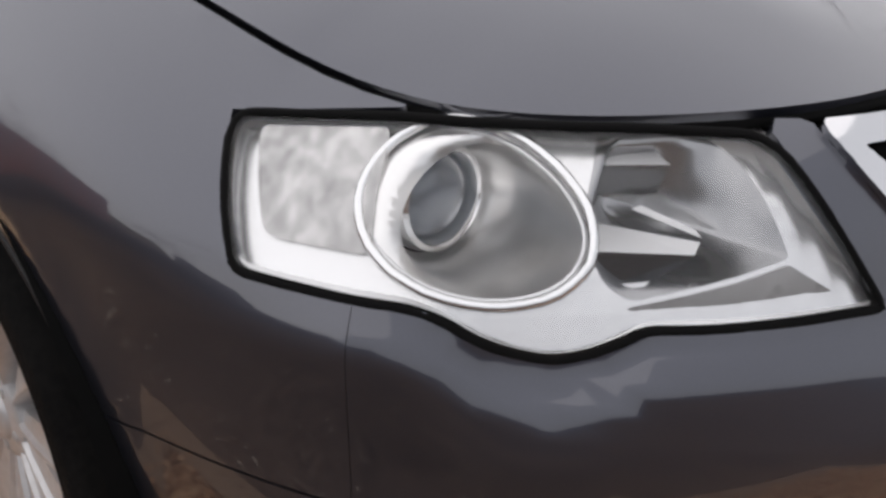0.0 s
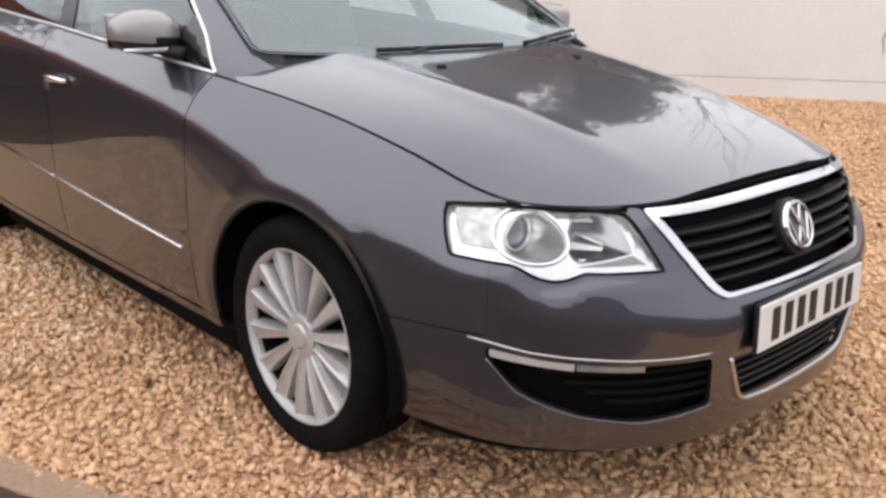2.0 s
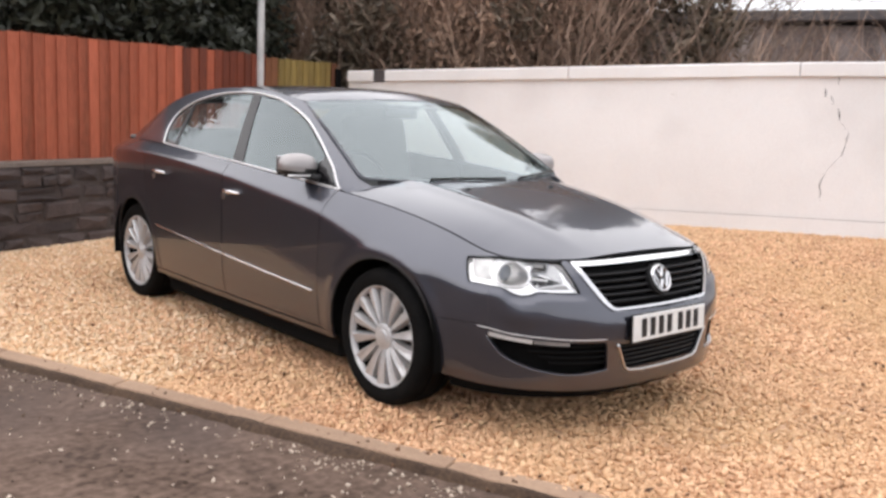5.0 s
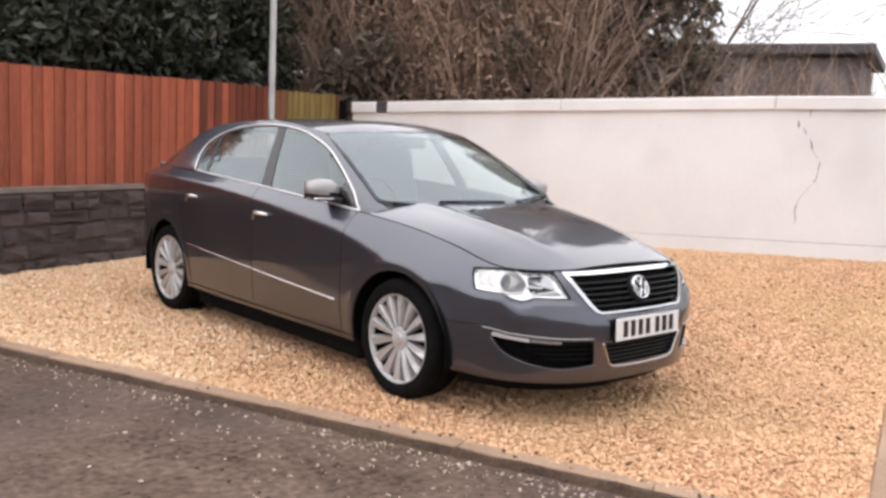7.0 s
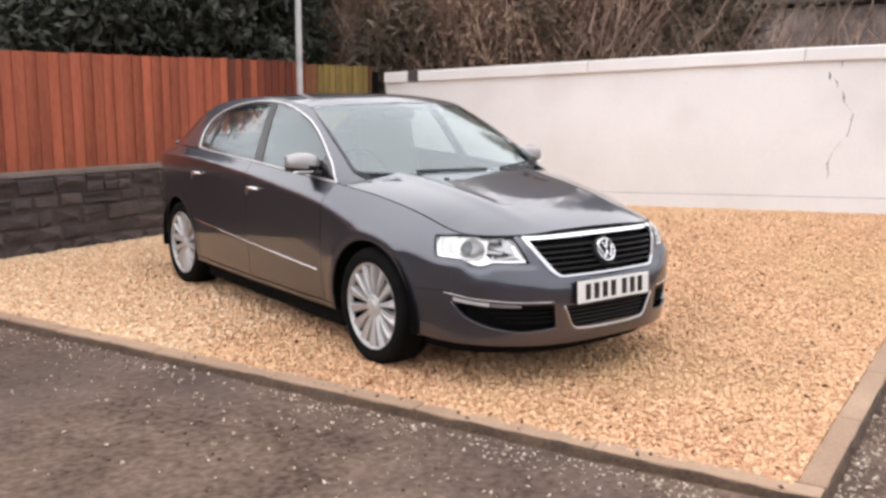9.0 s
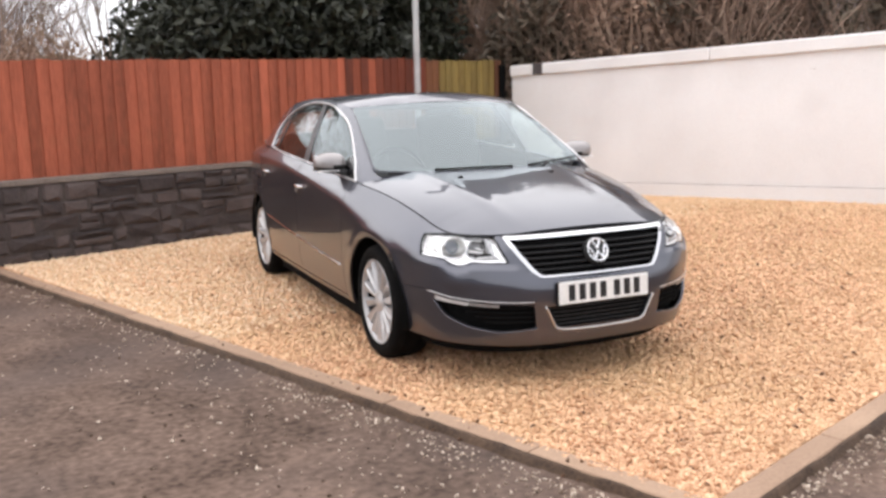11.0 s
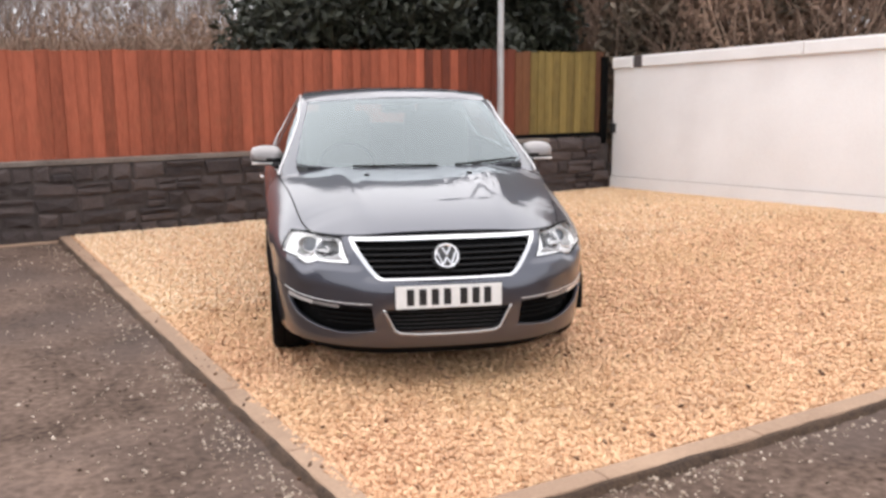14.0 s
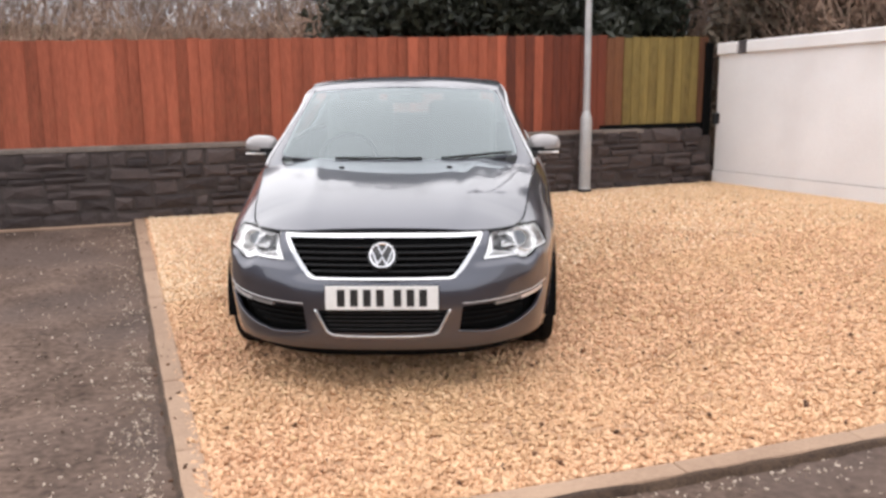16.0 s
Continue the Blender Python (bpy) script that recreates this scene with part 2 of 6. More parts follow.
def part(name, bm, material, parent=None, label="", smooth=False):
    """Link a bmesh as one mesh object."""
    me = bpy.data.meshes.new(name)
    bm.to_mesh(me)
    bm.free()
    if smooth:
        me.polygons.foreach_set("use_smooth", [True] * len(me.polygons))
        me.set_sharp_from_angle(angle=radians(38))
    me.materials.append(material)
    ob = new(name, me)
    if parent is not None:
        ob.parent = parent
    if label:
        tagged(ob, label)
    return ob


def box_bm(sx, sy, sz, at=(0, 0, 0), bevel=0.0, rot=None, segs=1):
    bm = bmesh.new()
    bmesh.ops.create_cube(bm, size=1, matrix=Matrix.Diagonal((sx, sy, sz, 1)))
    if bevel:
        bmesh.ops.bevel(bm, geom=bm.edges[:], offset=bevel, segments=segs, affect="EDGES", profile=0.5)
    m = Matrix.Translation(at)
    if rot is not None:
        m = m @ rot
    bm.transform(m)
    return bm


def lathe_bm(profile, n=48, close=False):
    """Spin (radius, height) round the z axis."""
    bm = bmesh.new()
    rings = []
    for r, h in profile:
        if r < 1e-6:
            rings.append([bm.verts.new((0, 0, h))])
        else:
            rings.append([bm.verts.new((r * math.cos(2 * math.pi * i / n), r * math.sin(2 * math.pi * i / n), h)) for i in range(n)])
    pairs = list(zip(rings, rings[1:]))
    if close:
        pairs.append((rings[-1], rings[0]))
    for a, b in pairs:
        for i in range(n):
            j = (i + 1) % n
            q = []
            for v in (a[i % len(a)], a[j % len(a)], b[j % len(b)], b[i % len(b)]):
                if v not in q:
                    q.append(v)
            if len(q) > 2:
                bm.faces.new(q)
    bmesh.ops.recalc_face_normals(bm, faces=bm.faces[:])
    return bm


def tube(points, radius, n=8, flat=1.0, closed=False):
    """A tube along a polyline: verts and faces."""
    P = [Vector(p) for p in points]
    V, F = [], []
    m = len(P)
    up = Vector((0, 0, 1))
    for i, p in enumerate(P):
        a = P[(i - 1) % m] if closed or i else P[0]
        b = P[(i + 1) % m] if closed or i < m - 1 else P[-1]
        d = (b - a).normalized()
        s = d.cross(up)
        s = s.normalized() if s.length > 1e-4 else Vector((1, 0, 0))
        w = s.cross(d).normalized()
        r = radius[i] if isinstance(radius, (list, tuple)) else radius
        for k in range(n):
            c = 2 * math.pi * k / n
            V.append(p + s * (r * math.cos(c)) + w * (r * flat * math.sin(c)))
    for i in range(m if closed else m - 1):
        j = (i + 1) % m
        for k in range(n):
            l = (k + 1) % n
            F.append((i * n + k, i * n + l, j * n + l, j * n + k))
    if not closed:
        F.append(tuple(range(n - 1, -1, -1)))
        F.append(tuple(range((m - 1) * n, m * n)))
    return V, F


# ---- the site: axes along the stone wall (a) and along the white wall (b) ----
SITE = radians(20.5)
E1, E2 = Vector((math.cos(SITE), math.sin(SITE), 0)), Vector((-math.sin(SITE), math.cos(SITE), 0))
SITEROT = Matrix.Rotation(SITE, 4, "Z")


def at(a, b, z=0.0):
    return E1 * a + E2 * b + Vector((0, 0, z))


def rise(a, b):
    """Height of the ground, which climbs towards the front end of the white wall."""
    t = min(max((a - 1.0) / 4.6, 0.0), 1.0)
    s = t * t * (3 - 2 * t)
    return s * (0.05 + 0.036 * min(max(4.9 - b, -1), 8))


WALL_A, STONE_B = 5.63, 4.93
KERB_A, KERB_B, KERB_W = -1.20, -1.98, 0.105


def ground_sheet(name, a0, a1, b0, b1, na, nb, dz, material, label, category):
    V, F = [], []
    for j in range(nb + 1):
        for i in range(na + 1):
            a, b = a0 + (a1 - a0) * i / na, b0 + (b1 - b0) * j / nb
            p = at(a, b, rise(a, b) + dz + 0.004 * noise.noise(Vector((a * 0.9, b * 0.9, 0))))
            V.append(p)
    for j in range(nb):
        for i in range(na):
            q = j * (na + 1) + i
            F.append((q, q + 1, q + na + 2, q + na + 1))
    ob = mesh_ob(name, V, F, material, smooth=True)
    return tagged(ob, label, category, kind="structure")


ground_sheet("ground", -60, 60, -60, 60, 120, 120, -0.03, TARMAC, "worn dark grey tarmac drive with stray stones", "tarmac")
ground_sheet("gravel_bed", KERB_A - 0.06, WALL_A + 0.1, KERB_B - 0.02, STONE_B + 0.1, 60, 60, -0.005, SOIL,
             "bed of sandy grit under the golden gravel", "gravel")


# ---- walls ----
def site_box(name, a0, a1, b0, b1, z0, z1, material, parent=None, label="", bevel=0.004):
    """A bevelled block whose foot and head follow the climb of the ground."""
    bm = box_bm(a1 - a0, b1 - b0, z1 - z0, ((a0 + a1) / 2, (b0 + b1) / 2, (z0 + z1) / 2), bevel)
    for v in bm.verts:
        r = rise(v.co.x, v.co.y) if a1 > 5 else 0.0
        v.co = at(v.co.x, v.co.y, v.co.z + r)
    return part(name, bm, material, parent, label)


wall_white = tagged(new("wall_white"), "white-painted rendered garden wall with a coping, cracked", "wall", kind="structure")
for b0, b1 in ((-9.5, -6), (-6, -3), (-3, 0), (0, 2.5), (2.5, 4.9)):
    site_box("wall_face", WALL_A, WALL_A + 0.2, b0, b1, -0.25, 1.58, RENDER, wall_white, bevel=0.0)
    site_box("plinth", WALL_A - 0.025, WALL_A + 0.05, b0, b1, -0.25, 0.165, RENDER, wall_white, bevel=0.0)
    site_box("ledge", WALL_A - 0.022, WALL_A - 0.001, b0, b1, 0.162, 0.168, CAPST, wall_white, bevel=0.0)
for b0, b1 in ((-9.5, -5), (-5, -0.55), (-0.545, 1.9), (1.905, 4.34), (4.52, 4.9)):
    site_box("coping", WALL_A - 0.045, WALL_A + 0.23, b0, b1, 1.58, 1.725, RENDER, wall_white, bevel=0.012)


site_box("gap_stone", WALL_A - 0.022, WALL_A + 0.22, 4.345, 4.515, 1.583, 1.732, ROOFF, wall_white, "dark stone in the gap of the coping", bevel=0.01)


def crack_strip(pts, width):
    V, F = [], []
    for i, (b, z) in enumerate(pts):
        r = rise(WALL_A, b)
        wv = width * (0.35 + 0.9 * random.random()) * (0.3 if i in (0, len(pts) - 1) else 1)
        for s in (-1, 1):
            V.append(at(WALL_A - 0.003, b + s * wv, z + r))
            V.append(at(WALL_A + 0.012, b + s * wv, z + r))
    for i in range(len(pts) - 1):
        q = 4 * i
        F += [(q, q + 4, q + 6, q + 2), (q, q + 1, q + 5, q + 4), (q + 2, q + 6, q + 7, q + 3)]
    return mesh_ob("crack", V, F, CRACK, wall_white)


random.seed(4)
crack_strip([(-0.84, 0.36), (-0.85, 0.42), (-0.83, 0.5), (-0.845, 0.56), (-0.87, 0.63)], 0.006)
crack_strip([(-0.87, 0.63), (-0.93, 0.72), (-0.97, 0.78)], 0.0012)
crack_strip([(-1.0, 0.8), (-1.02, 0.86), (-1.03, 0.93)], 0.007)
crack_strip([(-1.03, 0.93), (-1.035, 0.97), (-1.045, 1.04)], 0.009)
crack_strip([(-1.045, 1.04), (-0.99, 1.1), (-0.95, 1.15)], 0.0012)
crack_strip([(-0.95, 1.15), (-0.945, 1.2), (-0.93, 1.27)], 0.007)
crack_strip([(-0.88, 1.3), (-0.87, 1.35), (-0.84, 1.4)], 0.004)
crack_strip([(-0.8, 1.38), (-0.795, 1.43), (-0.79, 1.47)], 0.007)
crack_strip([(-0.905, 1.5), (-0.905, 1.57), (-0.9, 1.578)], 0.004)

wall_stone = tagged(new("wall_stone"), "low dark rubble-stone wall carrying the fence", "wall", kind="structure")
site_box("mortar_core", -9.5, 4.9, STONE_B - 0.004, STONE_B + 0.34, -0.3, 0.71, RUBBLE2, wall_stone)
site_box("mortar_core", 4.9, 4.99, STONE_B - 0.004, STONE_B + 0.34, -0.3, 0.71, RUBBLE2, wall_stone)
site_box("mortar_core", 4.9, 5.62, STONE_B + 0.04, STONE_B + 0.34, -0.3, 0.60, RUBBLE2, wall_stone)
site_box("capping", -9.5, 4.6, STONE_B - 0.02, STONE_B + 0.36, 0.71, 0.755, CAPST, wall_stone, "weathered grey capping course")
site_box("foot_edging", -9.5, KERB_A - KERB_W, STONE_B - 0.12, STONE_B + 0.05, -0.3, -0.02, KERB, wall_stone)

fence = tagged(new("board_fence"), "red-stained featheredge board fence on the stone wall, one end weathered green", "fence")
lamp_post = tagged(new("lamp_post"), "grey galvanised steel lamp post with twin heads and a wide base", "lamp post")
_P = at(3.74, 4.78)
_b = lathe_bm([(0.0, -0.1), (0.076, -0.1), (0.076, 0.09), (0.072, 0.095), (0.068, 0.1), (0.068, 0.90), (0.063, 0.93), (0.045, 0.985), (0.041, 1.0), (0.041, 1.01)], 24)
_b.transform(Matrix.Translation(_P))
part("base_column", _b, GALV, lamp_post, smooth=True)
_b = lathe_bm([(0.04, 1.0), (0.038, 3.0), (0.034, 4.94), (0.028, 4.97), (0.0, 4.98)], 20)
_b.transform(Matrix.Translation(_P))
part("shaft", _b, GALV, lamp_post, smooth=True)
for _s in (-1, 1):
    V, F = tube([_P + E1 * (_s * (0.02 + 0.06 * i)) + Vector((0, 0, 4.90 + 0.035 * math.sin(i * 0.5))) for i in range(5)], 0.021, 10)
    mesh_ob("bracket_arm", V, F, GALV, lamp_post, smooth=True)
    _b = lathe_bm([(0.0, -0.24), (0.045, -0.225), (0.085, -0.15), (0.10, -0.02), (0.092, 0.12), (0.06, 0.21), (0.0, 0.235)], 20)
    _b.transform(Matrix.Translation(_P + E1 * (_s * 0.44) + Vector((0, 0, 4.945))) @ SITEROT @ Matrix.Rotation(_s * radians(86), 4, "Y") @ Matrix.Diagonal((0.62, 1, 1, 1)))
    _head = part("lantern", _b, BLACKP, lamp_post, "dark oval lamp head", smooth=True)
    _b = lathe_bm([(0.0, -0.045), (0.05, -0.035), (0.075, 0.0), (0.0, 0.0)], 16)
    _b.transform(Matrix.Translation(_P + E1 * (_s * 0.46) + Vector((0, 0, 4.892))) @ SITEROT @ Matrix.Diagonal((1.8, 1, 1, 1)))
    part("bowl", _b, LENS, _head, "clear plastic bowl", smooth=True)
_b = lathe_bm([(0.0, -0.1), (0.081, -0.1), (0.081, 0.07), (0.077, 0.085), (0.0, 0.085)], 24)
_b.transform(Matrix.Translation(_P))
part("root_collar", _b, BLACKP, lamp_post, "dark bitumen-painted foot", smooth=True)
part("access_door", box_bm(0.075, 0.012, 0.34, _P + E2 * -0.064 + Vector((0, 0, 0.45)), 0.004, SITEROT), GALV, lamp_post)
tagged(part("gate_latch", box_bm(0.09, 0.05, 0.13, at(5.60, 4.86, 0.86), 0.008, SITEROT), BLACKP), "black iron latch at the end of the white wall", "latch")


# ---- kerbs ----
SKEW = 0.0088


def kerb_in(b):
    """Inner edge of the long kerb, which runs slightly askew of the walls."""
    return -1.212 - SKEW * (b - 1.35)


def kerb_run(n, length, side):
    for i in range(n):
        k = i * length + length / 2
        if side == "a":
            a, b, turn = kerb_in(KERB_B) + k + 0.004, KERB_B - KERB_W / 2, 0.0
        else:
            b = KERB_B - KERB_W + k
            a, turn = kerb_in(b) - KERB_W / 2, math.atan(SKEW)
        lx, ly = (length - 0.004, KERB_W) if side == "a" else (KERB_W, length - 0.004)
        bm = box_bm(lx, ly, 0.16, (0, 0, 0), 0.010, segs=2)
        if side == "a":
            tilt = (rise(a + length / 2, b) - rise(a - length / 2, b)) / length
            bm.transform(Matrix.Rotation(-math.atan(tilt), 4, "Y"))
        bm.transform(Matrix.Translation(at(a, b, rise(a, b) - 0.066 + random.uniform(-0.003, 0.003))) @ SITEROT @ Matrix.Rotation(turn + random.uniform(-0.004, 0.004), 4, "Z"))
        part("kerb_stone", bm, KERB, kerb)


kerb = tagged(new("kerb"), "buff concrete edging kerb round the gravel bay", "kerb", kind="structure")
kerb_run(8, 0.88, "b")
kerb_run(8, 0.85, "a")


def dirt_bank(name, points, out):
    """Damp earth gathered in a low uneven bank at the foot of the kerb."""
    V, F = [], []
    for i, (a, b) in enumerate(points):
        w = 0.022 + 0.055 * max(0, noise.noise(Vector((a * 3.1, b * 3.1, 2)))) + 0.02 * noise.noise(Vector((a * 11, b * 11, 5)))
        h = 0.036 + 0.010 * noise.noise(Vector((a * 7, b * 7, 8)))
        r = rise(a, b) - 0.03
        V += [at(a, b, r - 0.01), at(a, b, r + h), at(a + out[0] * w * 0.5, b + out[1] * w * 0.5, r + h * 0.75), at(a + out[0] * w * 1.2, b + out[1] * w * 1.2, r - 0.008)]
    for i in range(len(points) - 1):
        for j in range(3):
            q = 4 * i + j
            F.append((q, q + 1, q + 5, q + 4))
    return tagged(mesh_ob(name, V, F, EARTH, smooth=True), "dark damp earth along the foot of the kerb", "earth", kind="structure")


_o = KERB_W - 0.002
dirt_bank("ground_edge", [(kerb_in(-2.08 + 0.06 * i) - _o, -2.08 + 0.06 * i) for i in range(116)], (-1, 0))
dirt_bank("ground_edge", [(kerb_in(KERB_B) - KERB_W + 0.06 * i, KERB_B - _o) for i in range(112)], (0, -1))


# ---- the car: surfaces ----
from mathutils.geometry import delaunay_2d_cdt


def smooth_tab(keys, sigma, even=0, n=1600):
    """A function through (t, value) keys, rounded by sigma. even: 1 mirrors the keys about 0, -1 mirrors and negates."""
    keys = sorted(keys)
    if even:
        keys = [(-t, even * v) for t, v in reversed(keys) if t > 1e-9] + keys
    t = np.array([q[0] for q in keys], float)
    v = np.array([q[1] for q in keys], float)
    d = np.diff(v) / np.diff(t)
    m = np.concatenate(([d[0]], (d[:-1] + d[1:]) / 2, [d[-1]]))
    pad = 4 * sigma
    x = np.linspace(t[0] - pad, t[-1] + pad, n)
    i = np.clip(np.searchsorted(t, x) - 1, 0, len(t) - 2)
    h = t[i + 1] - t[i]
    s = (x - t[i]) / h
    y = ((2 * s**3 - 3 * s**2 + 1) * v[i] + (s**3 - 2 * s**2 + s) * h * m[i] + (-2 * s**3 + 3 * s**2) * v[i + 1] + (s**3 - s**2) * h * m[i + 1])
    y = np.where(x < t[0], v[0] + m[0] * (x - t[0]), np.where(x > t[-1], v[-1] + m[-1] * (x - t[-1]), y))
    if sigma:
        dx = x[1] - x[0]
        r = int(4 * sigma / dx)
        k = np.exp(-0.5 * (np.arange(-r, r + 1) * dx / sigma) ** 2)
        yp = np.concatenate((y[0] + (y[1] - y[0]) * np.arange(-r, 0), y, y[-1] + (y[-1] - y[-2]) * np.arange(1, r + 1)))
        y = np.convolve(yp, k / k.sum(), "valid")
    return lambda q: np.interp(q, x, y)


# Plan outline at its widest: half width and length along it, from the nose to the tail.
PLAN = [(0, -0.945), (0.2, -0.94), (0.37, -0.915), (0.52, -0.855), (0.66, -0.75), (0.755, -0.635), (0.815, -0.48), (0.848, -0.3), (0.872, -0.05),
        (0.888, 0.3), (0.9, 0.8), (0.906, 1.4), (0.904, 2.0), (0.892, 2.5), (0.866, 2.85), (0.81, 3.2), (0.70, 3.5), (0.54, 3.66), (0.32, 3.74), (0, 3.76)]
_len = np.concatenate(([0], np.cumsum([math.dist(p, q) for p, q in zip(PLAN, PLAN[1:])])))
ULEN = float(_len[-1])
planw = smooth_tab([(l, p[0]) for l, p in zip(_len, PLAN)] + [(ULEN + 0.35, -0.35)], 0.05, -1)
plany = smooth_tab([(l, p[1]) for l, p in zip(_len, PLAN)] + [(ULEN + 0.35, 3.76)], 0.05, 1)
_us = np.linspace(0, ULEN, 4000)
_uw, _uy = planw(_us), plany(_us)


def su(y):
    """Length along the outline at which the flank has this y."""
    return float(np.interp(y, _uy, _us))


def fu(w):
    """Length along the outline at which the front has this half width."""
    k = _us < su(0.3)
    return float(np.interp(w, _uw[k], _us[k]))


# Upper edge of the lower body: how far in from the outline, and how high.
edge_in = smooth_tab([(0, 0.165), (fu(0.3), 0.15), (fu(0.46), 0.125), (su(-0.72), 0.12), (su(-0.54), 0.132), (su(-0.3), 0.138), (su(0), 0.128),
                      (su(0.42), 0.083), (su(0.9), 0.062), (su(1.4), 0.056), (su(2.2), 0.06), (su(2.8), 0.085), (su(3.3), 0.12), (ULEN, 0.1)], 0.05, 1)
edge_z = smooth_tab([(0, 0.768), (fu(0.3), 0.768), (fu(0.5), 0.762), (su(-0.68), 0.757), (su(-0.54), 0.768), (su(-0.3), 0.832), (su(0), 0.892),
                     (su(0.42), 0.945), (su(0.9), 0.978), (su(1.4), 1.012), (su(2.2), 1.052), (su(2.8), 1.06), (su(3.4), 1.04), (ULEN, 1.03)], 0.04, 1)
roll_p = smooth_tab([(0, 2.2), (su(-0.3), 1.9), (su(0.3), 1.4), (su(0.9), 1.1), (su(2.6), 1.1), (ULEN, 2)], 0.1, 1)
roll_h = smooth_tab([(0, 0.10), (fu(0.5), 0.10), (su(-0.55), 0.14), (su(-0.3), 0.19), (su(0.05), 0.20), (su(0.4), 0.13), (su(1.0), 0.085), (su(1.9), 0.066), (su(2.6), 0.066), (ULEN, 0.1)], 0.1, 1)
front_in = smooth_tab([(0.1, 0.10), (0.17, 0.050), (0.23, 0.018), (0.28, 0.011), (0.32, 0.010), (0.40, 0.005), (0.47, 0.002), (0.53, 0.008), (0.58, 0.036),
                       (0.64, 0.062), (0.70, 0.088), (0.75, 0.115), (0.8, 0.15), (1.05, 0.3)], 0.014)
side_in = smooth_tab([(0.1, 0.085), (0.17, 0.05), (0.25, 0.028), (0.35, 0.012), (0.45, 0.003), (0.55, 0.0), (0.65, 0.0), (0.75, -0.001), (0.85, -0.001), (1.1, 0.0)], 0.03)
rear_in = smooth_tab([(0.1, 0.2), (0.2, 0.08), (0.35, 0.01), (0.5, 0.0), (0.7, 0.03), (0.9, 0.05), (1.1, 0.08)], 0.03)


# Foot of the headlamp along the outline, with the ledge that swells out below it.
lamp_foot = smooth_tab([(fu(0.40), 0.628), (fu(0.497), 0.632), (fu(0.645), 0.635), (fu(0.668), 0.622), (fu(0.692), 0.616), (fu(0.72), 0.625), (su(-0.645), 0.649), (su(-0.513), 0.656), (su(-0.4), 0.66)], 0.006)
ledge_w = smooth_tab([(0, 0), (fu(0.40), 0), (fu(0.47), 0.75), (fu(0.55), 1), (fu(0.72), 1), (su(-0.6), 0.65), (su(-0.5), 0.2), (su(-0.42), 0), (2.0, 0), (ULEN, 0)], 0.01)


def ease(t):
    t = np.clip(t, 0, 1)
    return t * t * (3 - 2 * t)


def belt(u, z):
    """The lower body: u along the outline (its sign tells the side), z the height."""
    u, z = np.asarray(u, float), np.asarray(z, float)
    a, sg = np.abs(u), np.where(u < 0, -1.0, 1.0)
    e = 0.002
    tw, ty = planw(a + e) - planw(a - e), plany(a + e) - plany(a - e)
    l = np.hypot(tw, ty)
    nw, ny = ty / l, -tw / l
    y0 = plany(a)
    f = np.where(ny < 0, ny * ny, 0) * (y0 < 1)
    r = ny * ny * (y0 > 1)
    base = f * front_in(z) + r * rear_in(z) + (1 - f - r) * side_in(z)
    zg, h = edge_z(a), roll_h(a)
    baseg = f * front_in(zg) + r * rear_in(zg) + (1 - f - r) * side_in(zg)
    tt = (z - zg + h) / h
    k = np.clip(0.5 * (tt + np.sqrt(tt * tt + 0.02)), 0, 1.2) ** roll_p(a)
    ins = base + (edge_in(a) - baseg) * k
    dz = lamp_foot(a) - z
    ins = ins - 0.013 * ledge_w(a) * ease(dz / 0.038) * (1 - ease((dz - 0.035) / 0.11))
    for hy in (0.0, 2.709):
        d = np.hypot(y0 - hy, z - 0.32)
        ins = ins - 0.005 * np.exp(-(((d - 0.395) / 0.03) ** 2)) * (z < 0.9)
    return np.stack((sg * (planw(a) - nw * ins), y0 - ny * ins, z), -1)


_eu = np.linspace(0, su(3.4), 3400)
_EP = belt(_eu, edge_z(_eu))
_EP[:, 2] = edge_z(_eu)
edge_w_of_y = lambda y: np.interp(y, _EP[:, 1], _EP[:, 0])
edge_z_of_y = lambda y: np.interp(y, _EP[:, 1], _EP[:, 2])

bonnet_c = smooth_tab([(-0.85, 0.74), (-0.78, 0.775), (-0.7, 0.812), (-0.55, 0.862), (-0.3, 0.918), (0, 0.965), (0.25, 0.998), (0.5, 1.025)], 0.05)


def bonnet_fn(x, y):
    x, y = np.asarray(x, float), np.asarray(y, float)
    wg, zg, zc = np.maximum(edge_w_of_y(y), 0.05), edge_z_of_y(y), bonnet_c(y)
    p = np.abs(x) / wg
    rib = 0.008 * np.exp(-(((np.abs(x) - 0.36 - 0.10 * (y + 0.7)) / 0.05) ** 2)) * np.clip((y + 0.75) / 0.3, 0, 1)
    return np.stack((x, y, zc - (zc - zg) * p**3.6 + rib * (p < 1.05)), -1)


# Cabin: windscreen, roof and side surfaces.
WB_Y, WT_Y = (0.235, 0.145), (0.93, 0.15)


def screen_fn(p, q):
    """Windscreen: p across (-1..1), q up (0..1)."""
    p, q = np.asarray(p, float), np.asarray(q, float)
    w = 0.705 + (0.598 - 0.705) * q
    y = (WB_Y[0] + WB_Y[1] * p * p) * (1 - q) + (WT_Y[0] + WT_Y[1] * p * p) * q
    z = (0.985 + 0.022 * p * p) * (1 - q) + (1.392 - 0.028 * p * p) * q + 0.03 * 4 * q * (1 - q) * (1 - 0.4 * p * p)
    return np.stack((w * p, y, z), -1)


rail_z = smooth_tab([(0.9, 1.30), (1.08, 1.365), (1.3, 1.404), (1.6, 1.424), (2.0, 1.418), (2.4, 1.375), (2.7, 1.29), (2.95, 1.175), (3.15, 1.085), (3.5, 1.05)], 0.05)
